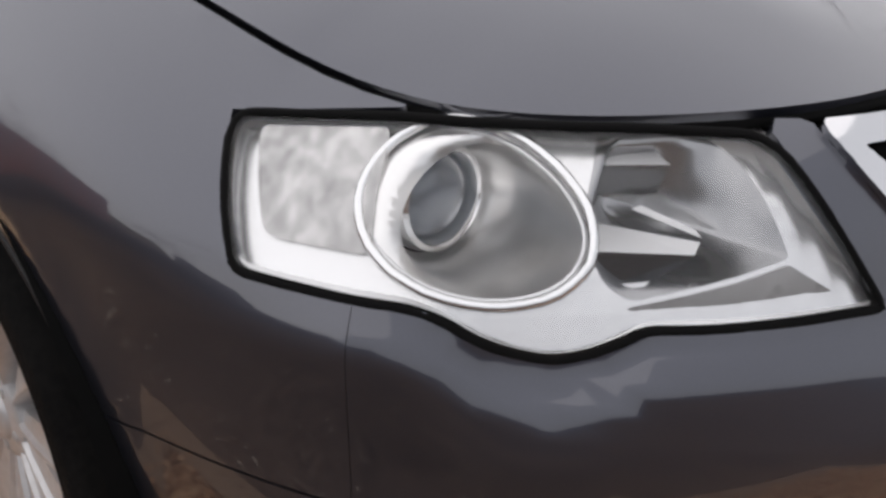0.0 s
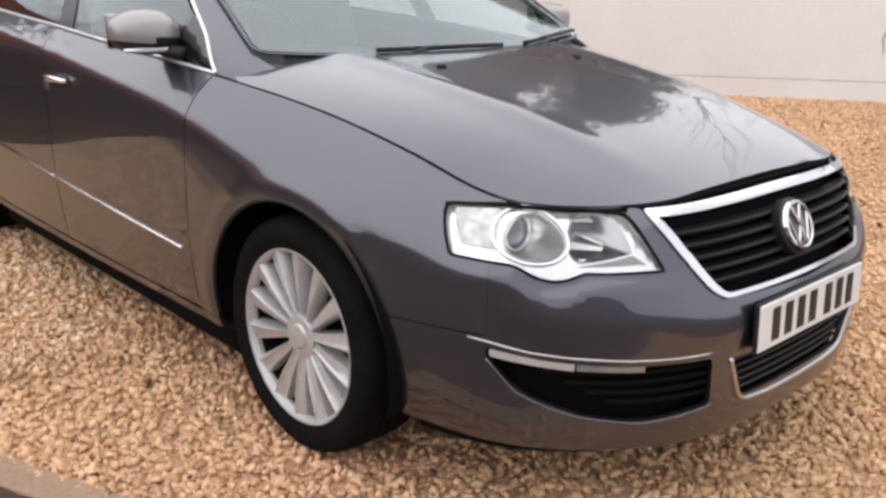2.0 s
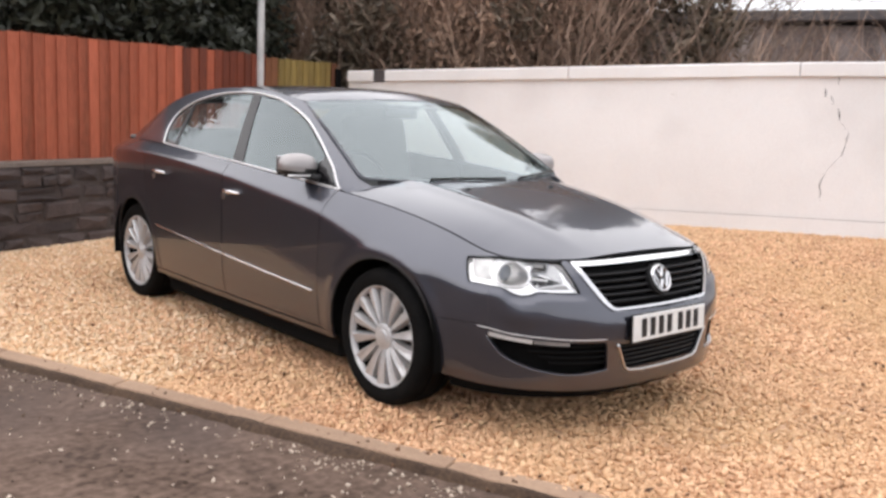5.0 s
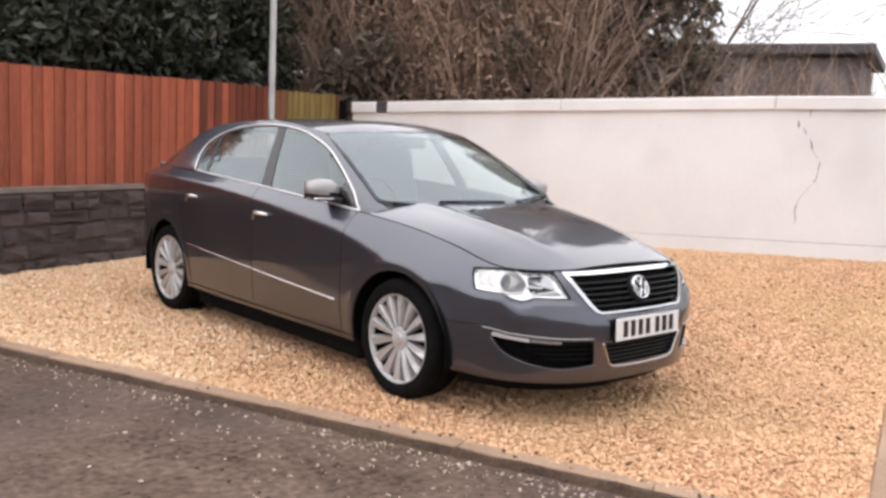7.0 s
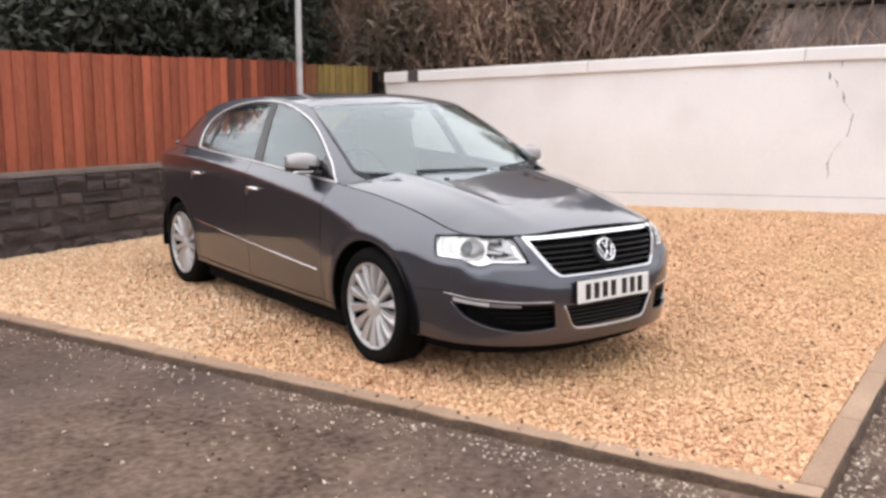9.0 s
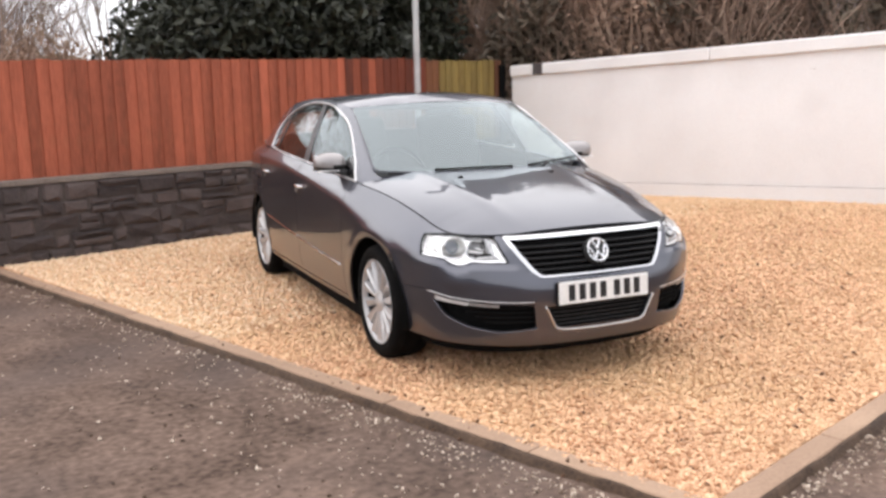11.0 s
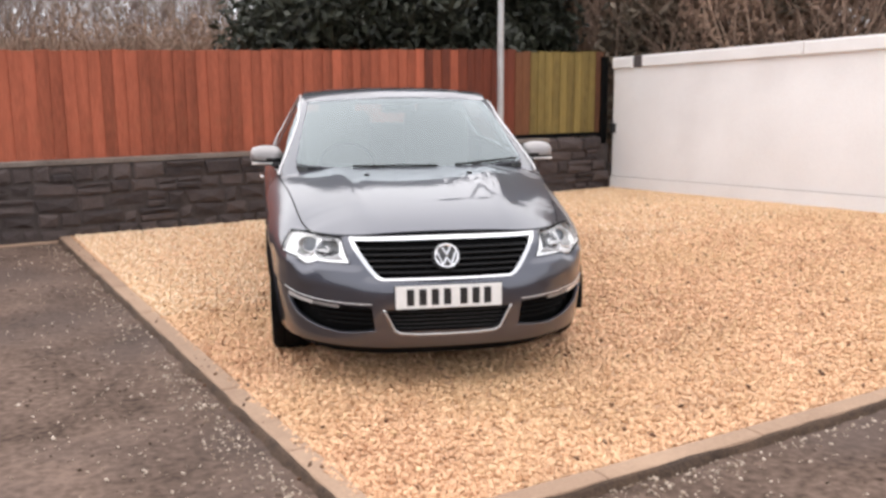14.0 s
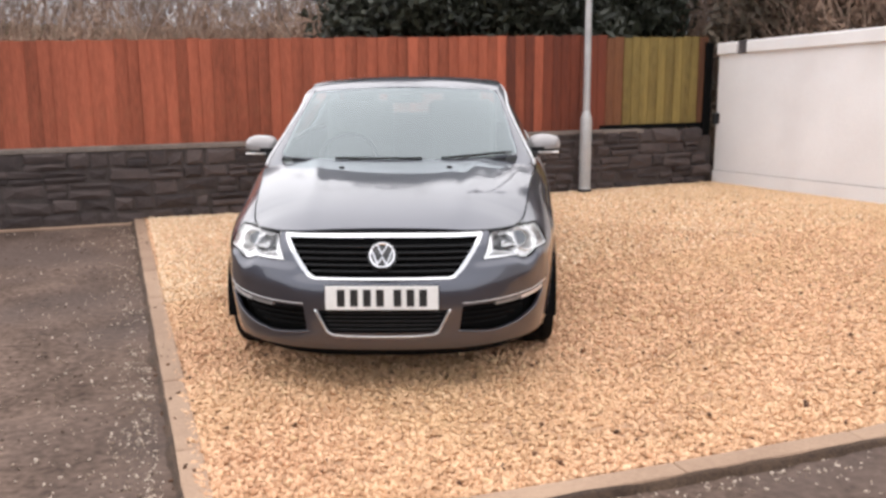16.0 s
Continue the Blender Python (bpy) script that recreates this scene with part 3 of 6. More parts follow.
roof_c = smooth_tab([(0.7, 1.31), (0.93, 1.392), (1.0, 1.414), (1.08, 1.436), (1.2, 1.449), (1.45, 1.457), (1.8, 1.455), (2.2, 1.426), (2.6, 1.368), (2.8, 1.325), (3.1, 1.2), (3.4, 1.08)], 0.045)


def side_fn(y, z):
    """The cabin's flank, one side."""
    y, z = np.asarray(y, float), np.asarray(z, float)
    zg = edge_z_of_y(y)
    n = np.clip((z - zg) / (1.43 - zg), 0, 1.1)
    yf = 0.38 + (z - 1.0) * 1.9
    wrap = (0.105 - 0.06 * n) * np.clip(1 - (y - yf) / 0.13, 0, 1.4) ** 2
    tail = 0.16 * np.clip((y - 2.35) / 0.9, 0, 1.2) ** 2 * n
    w = edge_w_of_y(y) - 0.008 - 0.225 * n**1.1 - wrap - tail
    return np.stack((w, y, z), -1)


def rail_w(y):
    return side_fn(y, rail_z(y))[..., 0]


def roof_fn(p, y):
    """Roof skin: p across (-1..1); the front and rear edges bow with p."""
    p, y = np.asarray(p, float), np.asarray(y, float)
    ye = y + 0.15 * p * p * np.clip((1.6 - y) / 0.67, 0, 1) - 0.12 * p * p * np.clip((y - 2.2) / 0.5, 0, 1)
    zr, zc = rail_z(ye), roof_c(y)
    w = rail_w(ye)
    return np.stack((w * p, ye, zc + (zr - zc) * np.abs(p) ** 2.4), -1)


def rear_fn(p, q):
    """Rear window."""
    p, q = np.asarray(p, float), np.asarray(q, float)
    top = roof_fn(p, np.full_like(p, 2.74))
    w = 0.60
    bot = np.stack((w * p, 3.27 - 0.14 * p * p, 1.09 - 0.02 * p * p), -1)
    return top * (1 - q)[..., None] + bot * q[..., None]


# ---- the car: making panels ----
def inside(px, py, poly):
    c = np.zeros(len(px), bool)
    for (x0, y0), (x1, y1) in zip(poly, poly[1:] + poly[:1]):
        k = (y0 > py) != (y1 > py)
        if y1 != y0:
            c ^= k & (px < (x1 - x0) * (py - y0) / (y1 - y0) + x0)
    return c


def dense(poly, step, closed=True):
    out = []
    for (x0, y0), (x1, y1) in zip(poly, poly[1:] + (poly[:1] if closed else [])):
        n = max(1, int(math.hypot((x1 - x0) / step[0], (y1 - y0) / step[1]) + 0.5))
        out += [(x0 + (x1 - x0) * i / n, y0 + (y1 - y0) * i / n) for i in range(n)]
    if not closed:
        out.append(poly[-1])
    return out


def rounded(poly, rads, n=6):
    """Round a polygon's corners; rads is one radius or one for each corner."""
    out = []
    m = len(poly)
    for i in range(m):
        p, a, b = Vector(poly[i]), Vector(poly[i - 1]), Vector(poly[(i + 1) % m])
        r = rads[i] if isinstance(rads, (list, tuple)) else rads
        da, db = (a - p), (b - p)
        r = min(r, da.length * 0.48, db.length * 0.48)
        if r < 1e-4:
            out.append(tuple(p))
            continue
        s, e = p + da.normalized() * r, p + db.normalized() * r
        for k in range(n + 1):
            t = k / n
            out.append(tuple(s * (1 - t) ** 2 + p * 2 * t * (1 - t) + e * t * t))
    return out


def shrink(poly, d):
    """Move a polygon's outline inwards by d."""
    area = sum(x0 * y1 - x1 * y0 for (x0, y0), (x1, y1) in zip(poly, poly[1:] + poly[:1]))
    s = 1 if area > 0 else -1
    out, m = [], len(poly)
    for i in range(m):
        p, a, b = Vector(poly[i]), Vector(poly[i - 1]), Vector(poly[(i + 1) % m])
        t0, t1 = (p - a), (b - p)
        t0 = t0.normalized() if t0.length > 1e-9 else t1.normalized()
        t1 = t1.normalized() if t1.length > 1e-9 else t0
        n0, n1 = Vector((-t0.y, t0.x)), Vector((-t1.y, t1.x))
        nn = n0 + n1
        nn = nn.normalized() if nn.length > 1e-6 else n0
        out.append(tuple(p + nn * (s * d / max(0.45, nn.dot(n0)))))
    return out


CENTRE = np.array((0.0, 1.3, 0.45))


def fn_normals(fn, U, V, e=1e-3):
    a = fn(U + e, V) - fn(U - e, V)
    b = fn(U, V + e) - fn(U, V - e)
    n = np.cross(a, b)
    return n / np.maximum(np.linalg.norm(n, axis=1), 1e-12)[:, None]


def sheet(name, fn, poly, step, material, parent, holes=(), flip=False, flange=0.014, lift=0.0, label=""):
    """A curved panel: the part of the surface fn inside poly, less the holes, with its edges turned in. flip mirrors it to the other side."""
    poly = dense(poly, step)
    holes = [dense(h, step) for h in holes]
    pts, edges = [], []
    for loop in [poly] + holes:
        s = len(pts)
        pts += loop
        edges += [(s + i, s + (i + 1) % len(loop)) for i in range(len(loop))]
    nb = len(pts)
    xs, ys = [p[0] for p in poly], [p[1] for p in poly]
    gx = np.arange(min(xs) + step[0] / 2, max(xs), step[0])
    gy = np.arange(min(ys) + step[1] / 2, max(ys), step[1])
    X, Y = [q.ravel() for q in np.meshgrid(gx, gy)]
    k = inside(X, Y, poly)
    for h in holes:
        k &= ~inside(X, Y, h)
    B = np.array(pts)
    X, Y = X[k], Y[k]
    if len(X):
        dmin = np.full(len(X), 9.0)
        for bx, by in B:
            dmin = np.minimum(dmin, np.hypot((X - bx) / step[0], (Y - by) / step[1]))
        k = dmin > 0.5
        pts = pts + list(zip(X[k].tolist(), Y[k].tolist()))
    v2, e2, f2, ov, oe, of = delaunay_2d_cdt([Vector((p[0] / step[0], p[1] / step[1])) for p in pts], edges, [], 0, 1e-6)
    P2 = np.array([(p.x * step[0], p.y * step[1]) for p in v2])
    tri = np.array([f for f in f2 if len(f) == 3], int)
    cen = P2[tri].mean(1)
    k = inside(cen[:, 0], cen[:, 1], poly)
    for h in holes:
        k &= ~inside(cen[:, 0], cen[:, 1], h)
    tri = tri[k]
    P3 = fn(P2[:, 0], P2[:, 1])
    N3 = fn_normals(fn, P2[:, 0], P2[:, 1])
    tn = np.cross(P3[tri[:, 1]] - P3[tri[:, 0]], P3[tri[:, 2]] - P3[tri[:, 0]])
    if (tn * (P3[tri].mean(1) - CENTRE)).sum() < 0:
        tri = tri[:, ::-1]
    if (N3[tri[:, 0]] * (P3[tri[:, 0]] - CENTRE)).sum() < 0:
        N3 = -N3
    P3 = P3 + N3 * lift
    if flip:
        P3, N3, tri = P3 * (-1, 1, 1), N3 * (-1, 1, 1), tri[:, ::-1]
    V, NN, F = list(P3), list(N3), [tuple(t) for t in tri]
    if flange:
        count = {}
        for t in F:
            for i in range(3):
                e = (t[i], t[(i + 1) % 3])
                count[e] = count.get(e, 0) + 1
        rim = [e for e in count if (e[1], e[0]) not in count]
        top, low = {}, {}
        for a, b in rim:
            for q in (a, b):
                if q not in top:
                    top[q] = len(V)
                    V.append(P3[q])
                    NN.append((0, 0, 0))
                    low[q] = len(V)
                    V.append(P3[q] - N3[q] * flange)
                    NN.append((0, 0, 0))
            F.append((top[b], top[a], low[a], low[b]))
    return mesh_ob(name, V, F, material, parent, label, smooth=True, normals=NN)


def on(fn, pts, lift=0.0, flip=False):
    """Points of a surface, lifted off it along its normal."""
    U, V = np.array([p[0] for p in pts], float), np.array([p[1] for p in pts], float)
    P, N = fn(U, V), fn_normals(fn, U, V)
    if (N * (P - CENTRE)).sum() < 0:
        N = -N
    P = P + N * lift
    if flip:
        P = P * (-1, 1, 1)
    return [tuple(p) for p in P]


def strip(name, fn, pts, radius, material, parent, lift=0.0, flip=False, closed=False, step=(0.02, 0.02), flat=1.0, n=8, label=""):
    V, F = tube(on(fn, dense(pts, step, closed), lift, flip), radius, n, flat, closed)
    return mesh_ob(name, V, F, material, parent, label, smooth=True)


# ---- the car: parts ----
car = tagged(new("car"), "dark grey metallic saloon car with chrome trim, parked on the gravel", "car")
ST = (0.024, 0.013)
Y = lambda y, z: (su(y), z)
W = lambda w, z: (fu(w), z)
ARCH = 0.366


def arc(cy, r, a0, a1, n=20):
    """Points round a wheel arch, angles from the front over the top, in degrees."""
    return [Y(cy - r * math.cos(radians(a0 + (a1 - a0) * i / n)), 0.32 + r * math.sin(radians(a0 + (a1 - a0) * i / n))) for i in range(n + 1)]


def edge_run(y0, y1, n, dz=-0.002):
    return [(su(y0 + (y1 - y0) * i / n), float(edge_z(su(y0 + (y1 - y0) * i / n))) + dz) for i in range(n + 1)]


neg = lambda pts: [(-u, z) for u, z in reversed(pts)]

# Openings in the front, in outline length and height (one side).
HEADLAMP = rounded([Y(-0.453, 0.7515), Y(-0.592, 0.7555), W(0.64, 0.7545), W(0.555, 0.7495), W(0.484, 0.632), W(0.645, 0.636), W(0.668, 0.623), W(0.692, 0.617),
                    W(0.72, 0.626), Y(-0.645, 0.650), Y(-0.508, 0.657)],
                   [0.02, 0.01, 0.02, 0.03, 0.012, 0.01, 0.02, 0.02, 0.02, 0.03, 0.012], 5)
GR_OUT = [W(0.520, 0.753), W(0.506, 0.735), W(0.376, 0.585), W(0.335, 0.557), (0.0, 0.549)]
GR_IN = [W(0.488, 0.7365), W(0.474, 0.727), W(0.356, 0.593), W(0.325, 0.566), (0.0, 0.558)]
GRILLE_OUTER = rounded(GR_OUT[:4] + neg(GR_OUT[:4]), [0.012, 0.03, 0.05, 0.05, 0.05, 0.05, 0.03, 0.012], 6)
GRILLE_INNER = rounded(GR_IN[:4] + neg(GR_IN[:4]), [0.008, 0.01, 0.04, 0.05, 0.05, 0.04, 0.01, 0.008], 6)
INTAKE = rounded([W(0.305, 0.418), W(0.252, 0.308)] + neg([W(0.305, 0.418), W(0.252, 0.308)]), [0.012, 0.03, 0.03, 0.012], 6)
FOG = rounded([W(0.372, 0.432), W(0.56, 0.437), W(0.70, 0.449), Y(-0.60, 0.468), Y(-0.60, 0.445), W(0.735, 0.37), W(0.64, 0.318), W(0.53, 0.298), W(0.358, 0.315)],
              [0.015, 0.03, 0.03, 0.01, 0.02, 0.05, 0.05, 0.05, 0.015], 5)

# Front bumper, one skin from arch to arch.
_half = ([(0.0, 0.548)] + [p for p in dense([GR_OUT[4], GR_OUT[3], GR_OUT[2], GR_OUT[1], GR_OUT[0]], (0.05, 0.05), False)][1:]
         + [W(0.530, 0.756), W(0.550, 0.757)]
         + [W(0.555, 0.7495), W(0.484, 0.632), W(0.645, 0.636), W(0.668, 0.623), W(0.692, 0.617), W(0.72, 0.626), Y(-0.645, 0.650), Y(-0.60, 0.6525),
            Y(-0.60, 0.492), Y(-0.5, 0.4895), Y(-0.42, 0.4865)] + arc(0, ARCH, 26.5, -12, 10) + [Y(-0.375, 0.238), Y(-0.55, 0.232), W(0.66, 0.228), (0.0, 0.225)])
_bump = _half[:-1] + [_half[-1]] + neg(_half[1:-1])
front_bumper = sheet("front_bumper", belt, _bump, ST, PAINT, car, holes=[INTAKE, FOG, neg(FOG)])
# Near-black sheet that paints the shade below the bumper's edge.
_apron = [Y(-0.43, 0.243), Y(-0.56, 0.238), W(0.66, 0.234), (0.0, 0.231)]
_apron = _apron + neg(_apron[:-1])
sheet("bumper_apron", lambda u, z: belt(u, z) * (0.94, 1, 1) + (0, 0.07, 0), _apron + [(u, 0.165) for u, z in reversed(_apron)], ST, DARK, front_bumper, label="near-black sheet painting the shade under the bumper")

for side, flip in (("right", True), ("left", False)):
    fl = dict(flip=flip)
    _fender = ([Y(-0.42, 0.489), Y(-0.5, 0.492), Y(-0.5995, 0.4945), Y(-0.5995, 0.6525), Y(-0.508, 0.657), Y(-0.453, 0.7515), Y(-0.592, 0.759)] + edge_run(-0.592, 0.425, 24)
               + [Y(0.445, 0.9), Y(0.462, 0.7), Y(0.468, 0.45), Y(0.463, 0.268), Y(0.362, 0.266)] + list(reversed(arc(0, ARCH, 27.0, 188, 40))))
    sheet("front_wing", belt, _fender, ST, PAINT, car, **fl)
    _fd = [Y(0.449, 0.9), Y(0.466, 0.7), Y(0.472, 0.45), Y(0.468, 0.272), Y(1.40, 0.272), Y(1.415, 0.5)] + list(reversed(edge_run(0.43, 1.42, 20)))
    front_door = sheet("front_door", belt, _fd, ST, PAINT, car, **fl)
    _rd = ([Y(1.42, 0.5), Y(1.405, 0.272), Y(2.27, 0.272), Y(2.30, 0.4), Y(2.345, 0.52), Y(2.43, 0.66), Y(2.49, 0.8), Y(2.50, 0.93)] + list(reversed(edge_run(1.425, 2.49, 20))))
    rear_door = sheet("rear_door", belt, _rd, ST, PAINT, car, **fl)
    _rq = ([Y(2.304, 0.4), Y(2.349, 0.52), Y(2.434, 0.66), Y(2.494, 0.8), Y(2.504, 0.93)] + edge_run(2.496, 3.3, 14)
           + [(ULEN - 0.75, 1.035), (ULEN - 0.3, 1.028), (ULEN - 0.004, 1.028), (ULEN - 0.004, 0.2), (ULEN - 0.5, 0.2), Y(3.3, 0.2), Y(3.07, 0.2)]
           + list(reversed(arc(2.709, ARCH, -2, 199, 40))) + [Y(2.33, 0.268), Y(2.274, 0.272)])
    sheet("rear_quarter", belt, _rq, (0.03, 0.018), PAINT, car, **fl)
    sheet("sill", belt, [Y(0.365, 0.264), Y(2.34, 0.264), Y(2.35, 0.238), Y(0.355, 0.238)], ST, PAINT, car, **fl)
    # Tucked near-black strip paints the shade under the doors.
    sheet("sill_cover", lambda u, z: belt(u, z) - (0.035 + 0.5 * (0.238 - np.asarray(z, float)))[..., None] * np.array((1.0, 0, 0)), [Y(0.355, 0.242), Y(2.35, 0.242), Y(2.36, 0.17), Y(0.345, 0.17)], (0.05, 0.03), DARK, car, **fl)
    # Wheel arch edges and liners.
    for cy in (0.0, 2.709):
        strip("arch_lip", belt, arc(cy, ARCH - 0.004, -8, 186, 44), 0.006, BLACKP, car, lift=-0.003, flip=flip)
        bm = bmesh.new()
        sx = -1 if flip else 1
        n = 28
        hubv = bm.verts.new((sx * 0.5, cy, 0.32))
        ring = []
        for k in range(n + 1):
            g = radians(-12 + 202 * k / n)
            ring.append([bm.verts.new((sx * w, cy - 0.385 * math.cos(g), 0.32 + 0.385 * math.sin(g))) for w in (0.86, 0.5)])
        for p, q in zip(ring, ring[1:]):
            bm.faces.new((p[0], p[1], q[1], q[0]))
            bm.faces.new((p[1], q[1], hubv))
        part("arch_liner", bm, DARK, car)
    # Side moulding, handles.
    _m = [Y(0.515, 0.446), Y(1.408, 0.497)]
    strip("side_moulding", belt, _m, 0.006, CHROME, front_door, lift=0.002, flip=flip, flat=0.75)
    strip("side_moulding", belt, [Y(1.425, 0.498), Y(2.305, 0.550)], 0.006, CHROME, rear_door, lift=0.002, flip=flip, flat=0.75)
    for door, hy, hz in ((front_door, 1.30, 0.852), (rear_door, 2.235, 0.888)):
        pts = [(su(hy - 0.09 + 0.18 * i / 12), hz + 0.005 - 0.012 * (i / 12 - 0.5) ** 2 * 4 * 0.3) for i in range(13)]
        li = [0.006 + 0.022 * math.sin(math.pi * i / 12) ** 0.5 for i in range(13)]
        P = [on(belt, [p], l, flip)[0] for p, l in zip(pts, li)]
        V, F = tube(P, [0.006 + 0.0045 * math.sin(math.pi * i / 12) for i in range(13)], 10, 1.15)
        mesh_ob("door_handle", V, F, CHROME, door, "chrome door handle", smooth=True)
        cup = [(su(hy + 0.08 * math.cos(k * math.pi / 10)), hz - 0.012 + 0.03 * math.sin(k * math.pi / 10)) for k in range(20)]
        sheet("handle_cup", belt, cup, (0.012, 0.012), PAINT, door, flip=flip, flange=0.004, lift=0.0025)
        key = [(su(hy + 0.098 + 0.014 * math.cos(k * math.pi / 6)), hz - 0.028 + 0.02 * math.sin(k * math.pi / 6)) for k in range(12)]
        sheet("lock_cover", belt, key, (0.008, 0.008), SATIN, door, flip=flip, flange=0.006, lift=0.006)
    # Cabin flank with the window opening.
    _top = [(1.075 + (3.16 - 1.075) * i / 30, float(rail_z(1.075 + (3.16 - 1.075) * i / 30))) for i in range(31)]
    _low = [(3.22 + (0.40 - 3.22) * i / 40, float(edge_z_of_y(3.22 + (0.40 - 3.22) * i / 40)) + 0.001) for i in range(41)]
    _flank = [(0.27, 0.945), (0.375, 0.990), (0.55, 1.09), (0.8, 1.222)] + _top + _low + [(0.34, 0.934)]
    DLO = rounded([(0.430, 0.948), (0.52, 1.030), (0.73, 1.158), (0.97, 1.290), (1.2, 1.366), (1.5, 1.398), (1.78, 1.399), (2.05, 1.372), (2.25, 1.325), (2.385, 1.255),
                   (2.415, 1.17), (2.36, 1.064), (2.1, 1.049), (1.8, 1.034), (1.4, 1.015), (0.9, 0.983), (0.6, 0.962)],
                  [0.006, 0.06, 0.1, 0.12, 0.15, 0.15, 0.15, 0.12, 0.1, 0.08, 0.05, 0.012, 0.1, 0.1, 0.1, 0.1, 0.1], 4)
    sheet("cabin_side", side_fn, _flank, (0.03, 0.025), PAINT, car, holes=[DLO], flip=flip)
    strip("window_surround", side_fn, DLO, 0.0058, SATREF, car, lift=0.001, flip=flip, closed=True, step=(0.03, 0.03), flat=1.0)
    inn = shrink(DLO, 0.006)
    lo = lambda y: 1.015 + 0.049 * (y - 1.4) / 0.96

    def clip(poly, y0, z0, y1, z1, keep):
        """The part of a polygon on one side (keep: -1 front, 1 rear) of the line through two points."""
        f = lambda p: keep * ((p[0] - y0) - (y1 - y0) * (p[1] - z0) / (z1 - z0))
        out = []
        for p, q in zip(poly, poly[1:] + poly[:1]):
            a_, b_ = f(p), f(q)
            if a_ >= 0:
                out.append(p)
            if a_ * b_ < 0:
                t_ = a_ / (a_ - b_)
                out.append((p[0] + (q[0] - p[0]) * t_, p[1] + (q[1] - p[1]) * t_))
        return out

    BP0, BP1 = (1.315, 1.01, 1.475, 1.40), (1.425, 1.01, 1.56, 1.40)
    QP0, QP1 = (2.17, 1.05, 2.225, 1.35), (2.20, 1.05, 2.255, 1.35)
    sheet("front_window", side_fn, clip(inn, *BP0, -1), (0.014, 0.012), GLASS, front_door, flip=flip, flange=0, lift=-0.008)
    sheet("rear_window", side_fn, clip(clip(inn, *BP1, 1), *QP0, -1), (0.03, 0.025), GLASS, rear_door, flip=flip, flange=0, lift=-0.008)
    sheet("quarter_light", side_fn, clip(inn, *QP1, 1), (0.03, 0.025), GLASS, rear_door, flip=flip, flange=0, lift=-0.008)
    sheet("window_pillar", side_fn, clip(clip(inn, *BP0, 1), *BP1, -1), (0.03, 0.03), PILLAR, car, flip=flip, lift=-0.004)
    sheet("window_pillar", side_fn, clip(clip(inn, *QP0, 1), *QP1, -1), (0.03, 0.03), PILLAR, car, flip=flip, lift=-0.004)
    # Door mirror.
    sx = -1 if flip else 1
    mirror = tagged(new("door_mirror"), "door mirror with a pale satin cap")
    mirror.parent = front_door
    bm = bmesh.new()
    bmesh.ops.create_uvsphere(bm, u_segments=28, v_segments=16, radius=1)
    for v in bm.verts:
        x, y, z = v.co
        taper = 1 - 0.16 * max(0, x)
        yy = -abs(y) ** 0.8 * 0.085 if y < 0 else min(y, 0.55) * 0.045
        zz = (abs(z) ** 0.7) * (0.074 if z > 0 else 0.054) * (1 if z > 0 else -1) * taper
        v.co = (sx * (0.878 + 0.102 * math.copysign(abs(x) ** 0.7, x)), 0.70 + yy, 1.035 + zz + 0.006 * x)
    low = [f for f in bm.faces if f.calc_center_median().z < 1.027]
    bm2 = bm.copy()
    bmesh.ops.delete(bm, geom=low, context="FACES")
    bm2.faces.ensure_lookup_table()
    bmesh.ops.delete(bm2, geom=[f for f in bm2.faces if f.calc_center_median().z >= 1.027], context="FACES")
    bmesh.ops.scale(bm2, vec=(0.975, 0.975, 0.99), verts=bm2.verts[:], space=Matrix.Translation((-sx * 0.885, -0.70, -1.03)))
    if flip:
        for b_ in (bm, bm2):
            bmesh.ops.reverse_faces(b_, faces=b_.faces[:])
    part("mirror_cap", bm, CAPSAT, mirror, "pale satin mirror cap", smooth=True)
    part("mirror_base", bm2, BLACKP, mirror, "black lower shell", smooth=True)
    part("indicator", box_bm(0.15, 0.016, 0.012, (sx * 0.895, 0.628, 1.000), 0.005), SATREF, mirror)
    V, F = tube([(sx * 0.80, 0.60, 0.985), (sx * 0.83, 0.64, 0.993), (sx * 0.87, 0.68, 1.008)], [0.03, 0.026, 0.022], 10, 0.7)
    mesh_ob("mirror_arm", V, F, BLACKP, mirror, smooth=True)
    part("mirror_glass", box_bm(0.17, 0.006, 0.095, (sx * 0.885, 0.733, 1.045), 0.002), CHROME, mirror)
    sheet("mirror_sail", side_fn, [(0.445, 0.957), (0.53, 1.03), (0.64, 1.10), (0.655, 0.975), (0.6, 0.967)], (0.03, 0.03), GLOSSB, front_door, flip=flip, lift=-0.003)

# Bonnet.
_g = [tuple(p[:2]) for p in belt(np.linspace(0.0, su(0.33), 60), edge_z(np.linspace(0.0, su(0.33), 60)))]
_rear = [(0.77 - 1.54 * i / 24, 0.236 + 0.138 * ((0.77 - 1.54 * i / 24) / 0.7) ** 2) for i in range(25)]
_bon = shrink([(-x, y) for x, y in reversed(_g[1:])] + _g + _rear, 0.004)
bonnet = sheet("bonnet", bonnet_fn, _bon, (0.03, 0.03), PAINT, car)
for x in (-0.30, 0.30):
    p = on(bonnet_fn, [(x, 0.06)], 0.003)[0]
    part("washer_jet", box_bm(0.03, 0.018, 0.012, p, 0.004), BLACKP, bonnet)
_gap = [tuple(p) for p in belt(np.linspace(-su(0.40), su(0.40), 240), edge_z(np.linspace(-su(0.40), su(0.40), 240)) - 0.006)]
V, F = tube([(x * 0.972, y + 0.014, z - 0.003) for x, y, z in _gap], 0.006, 8)
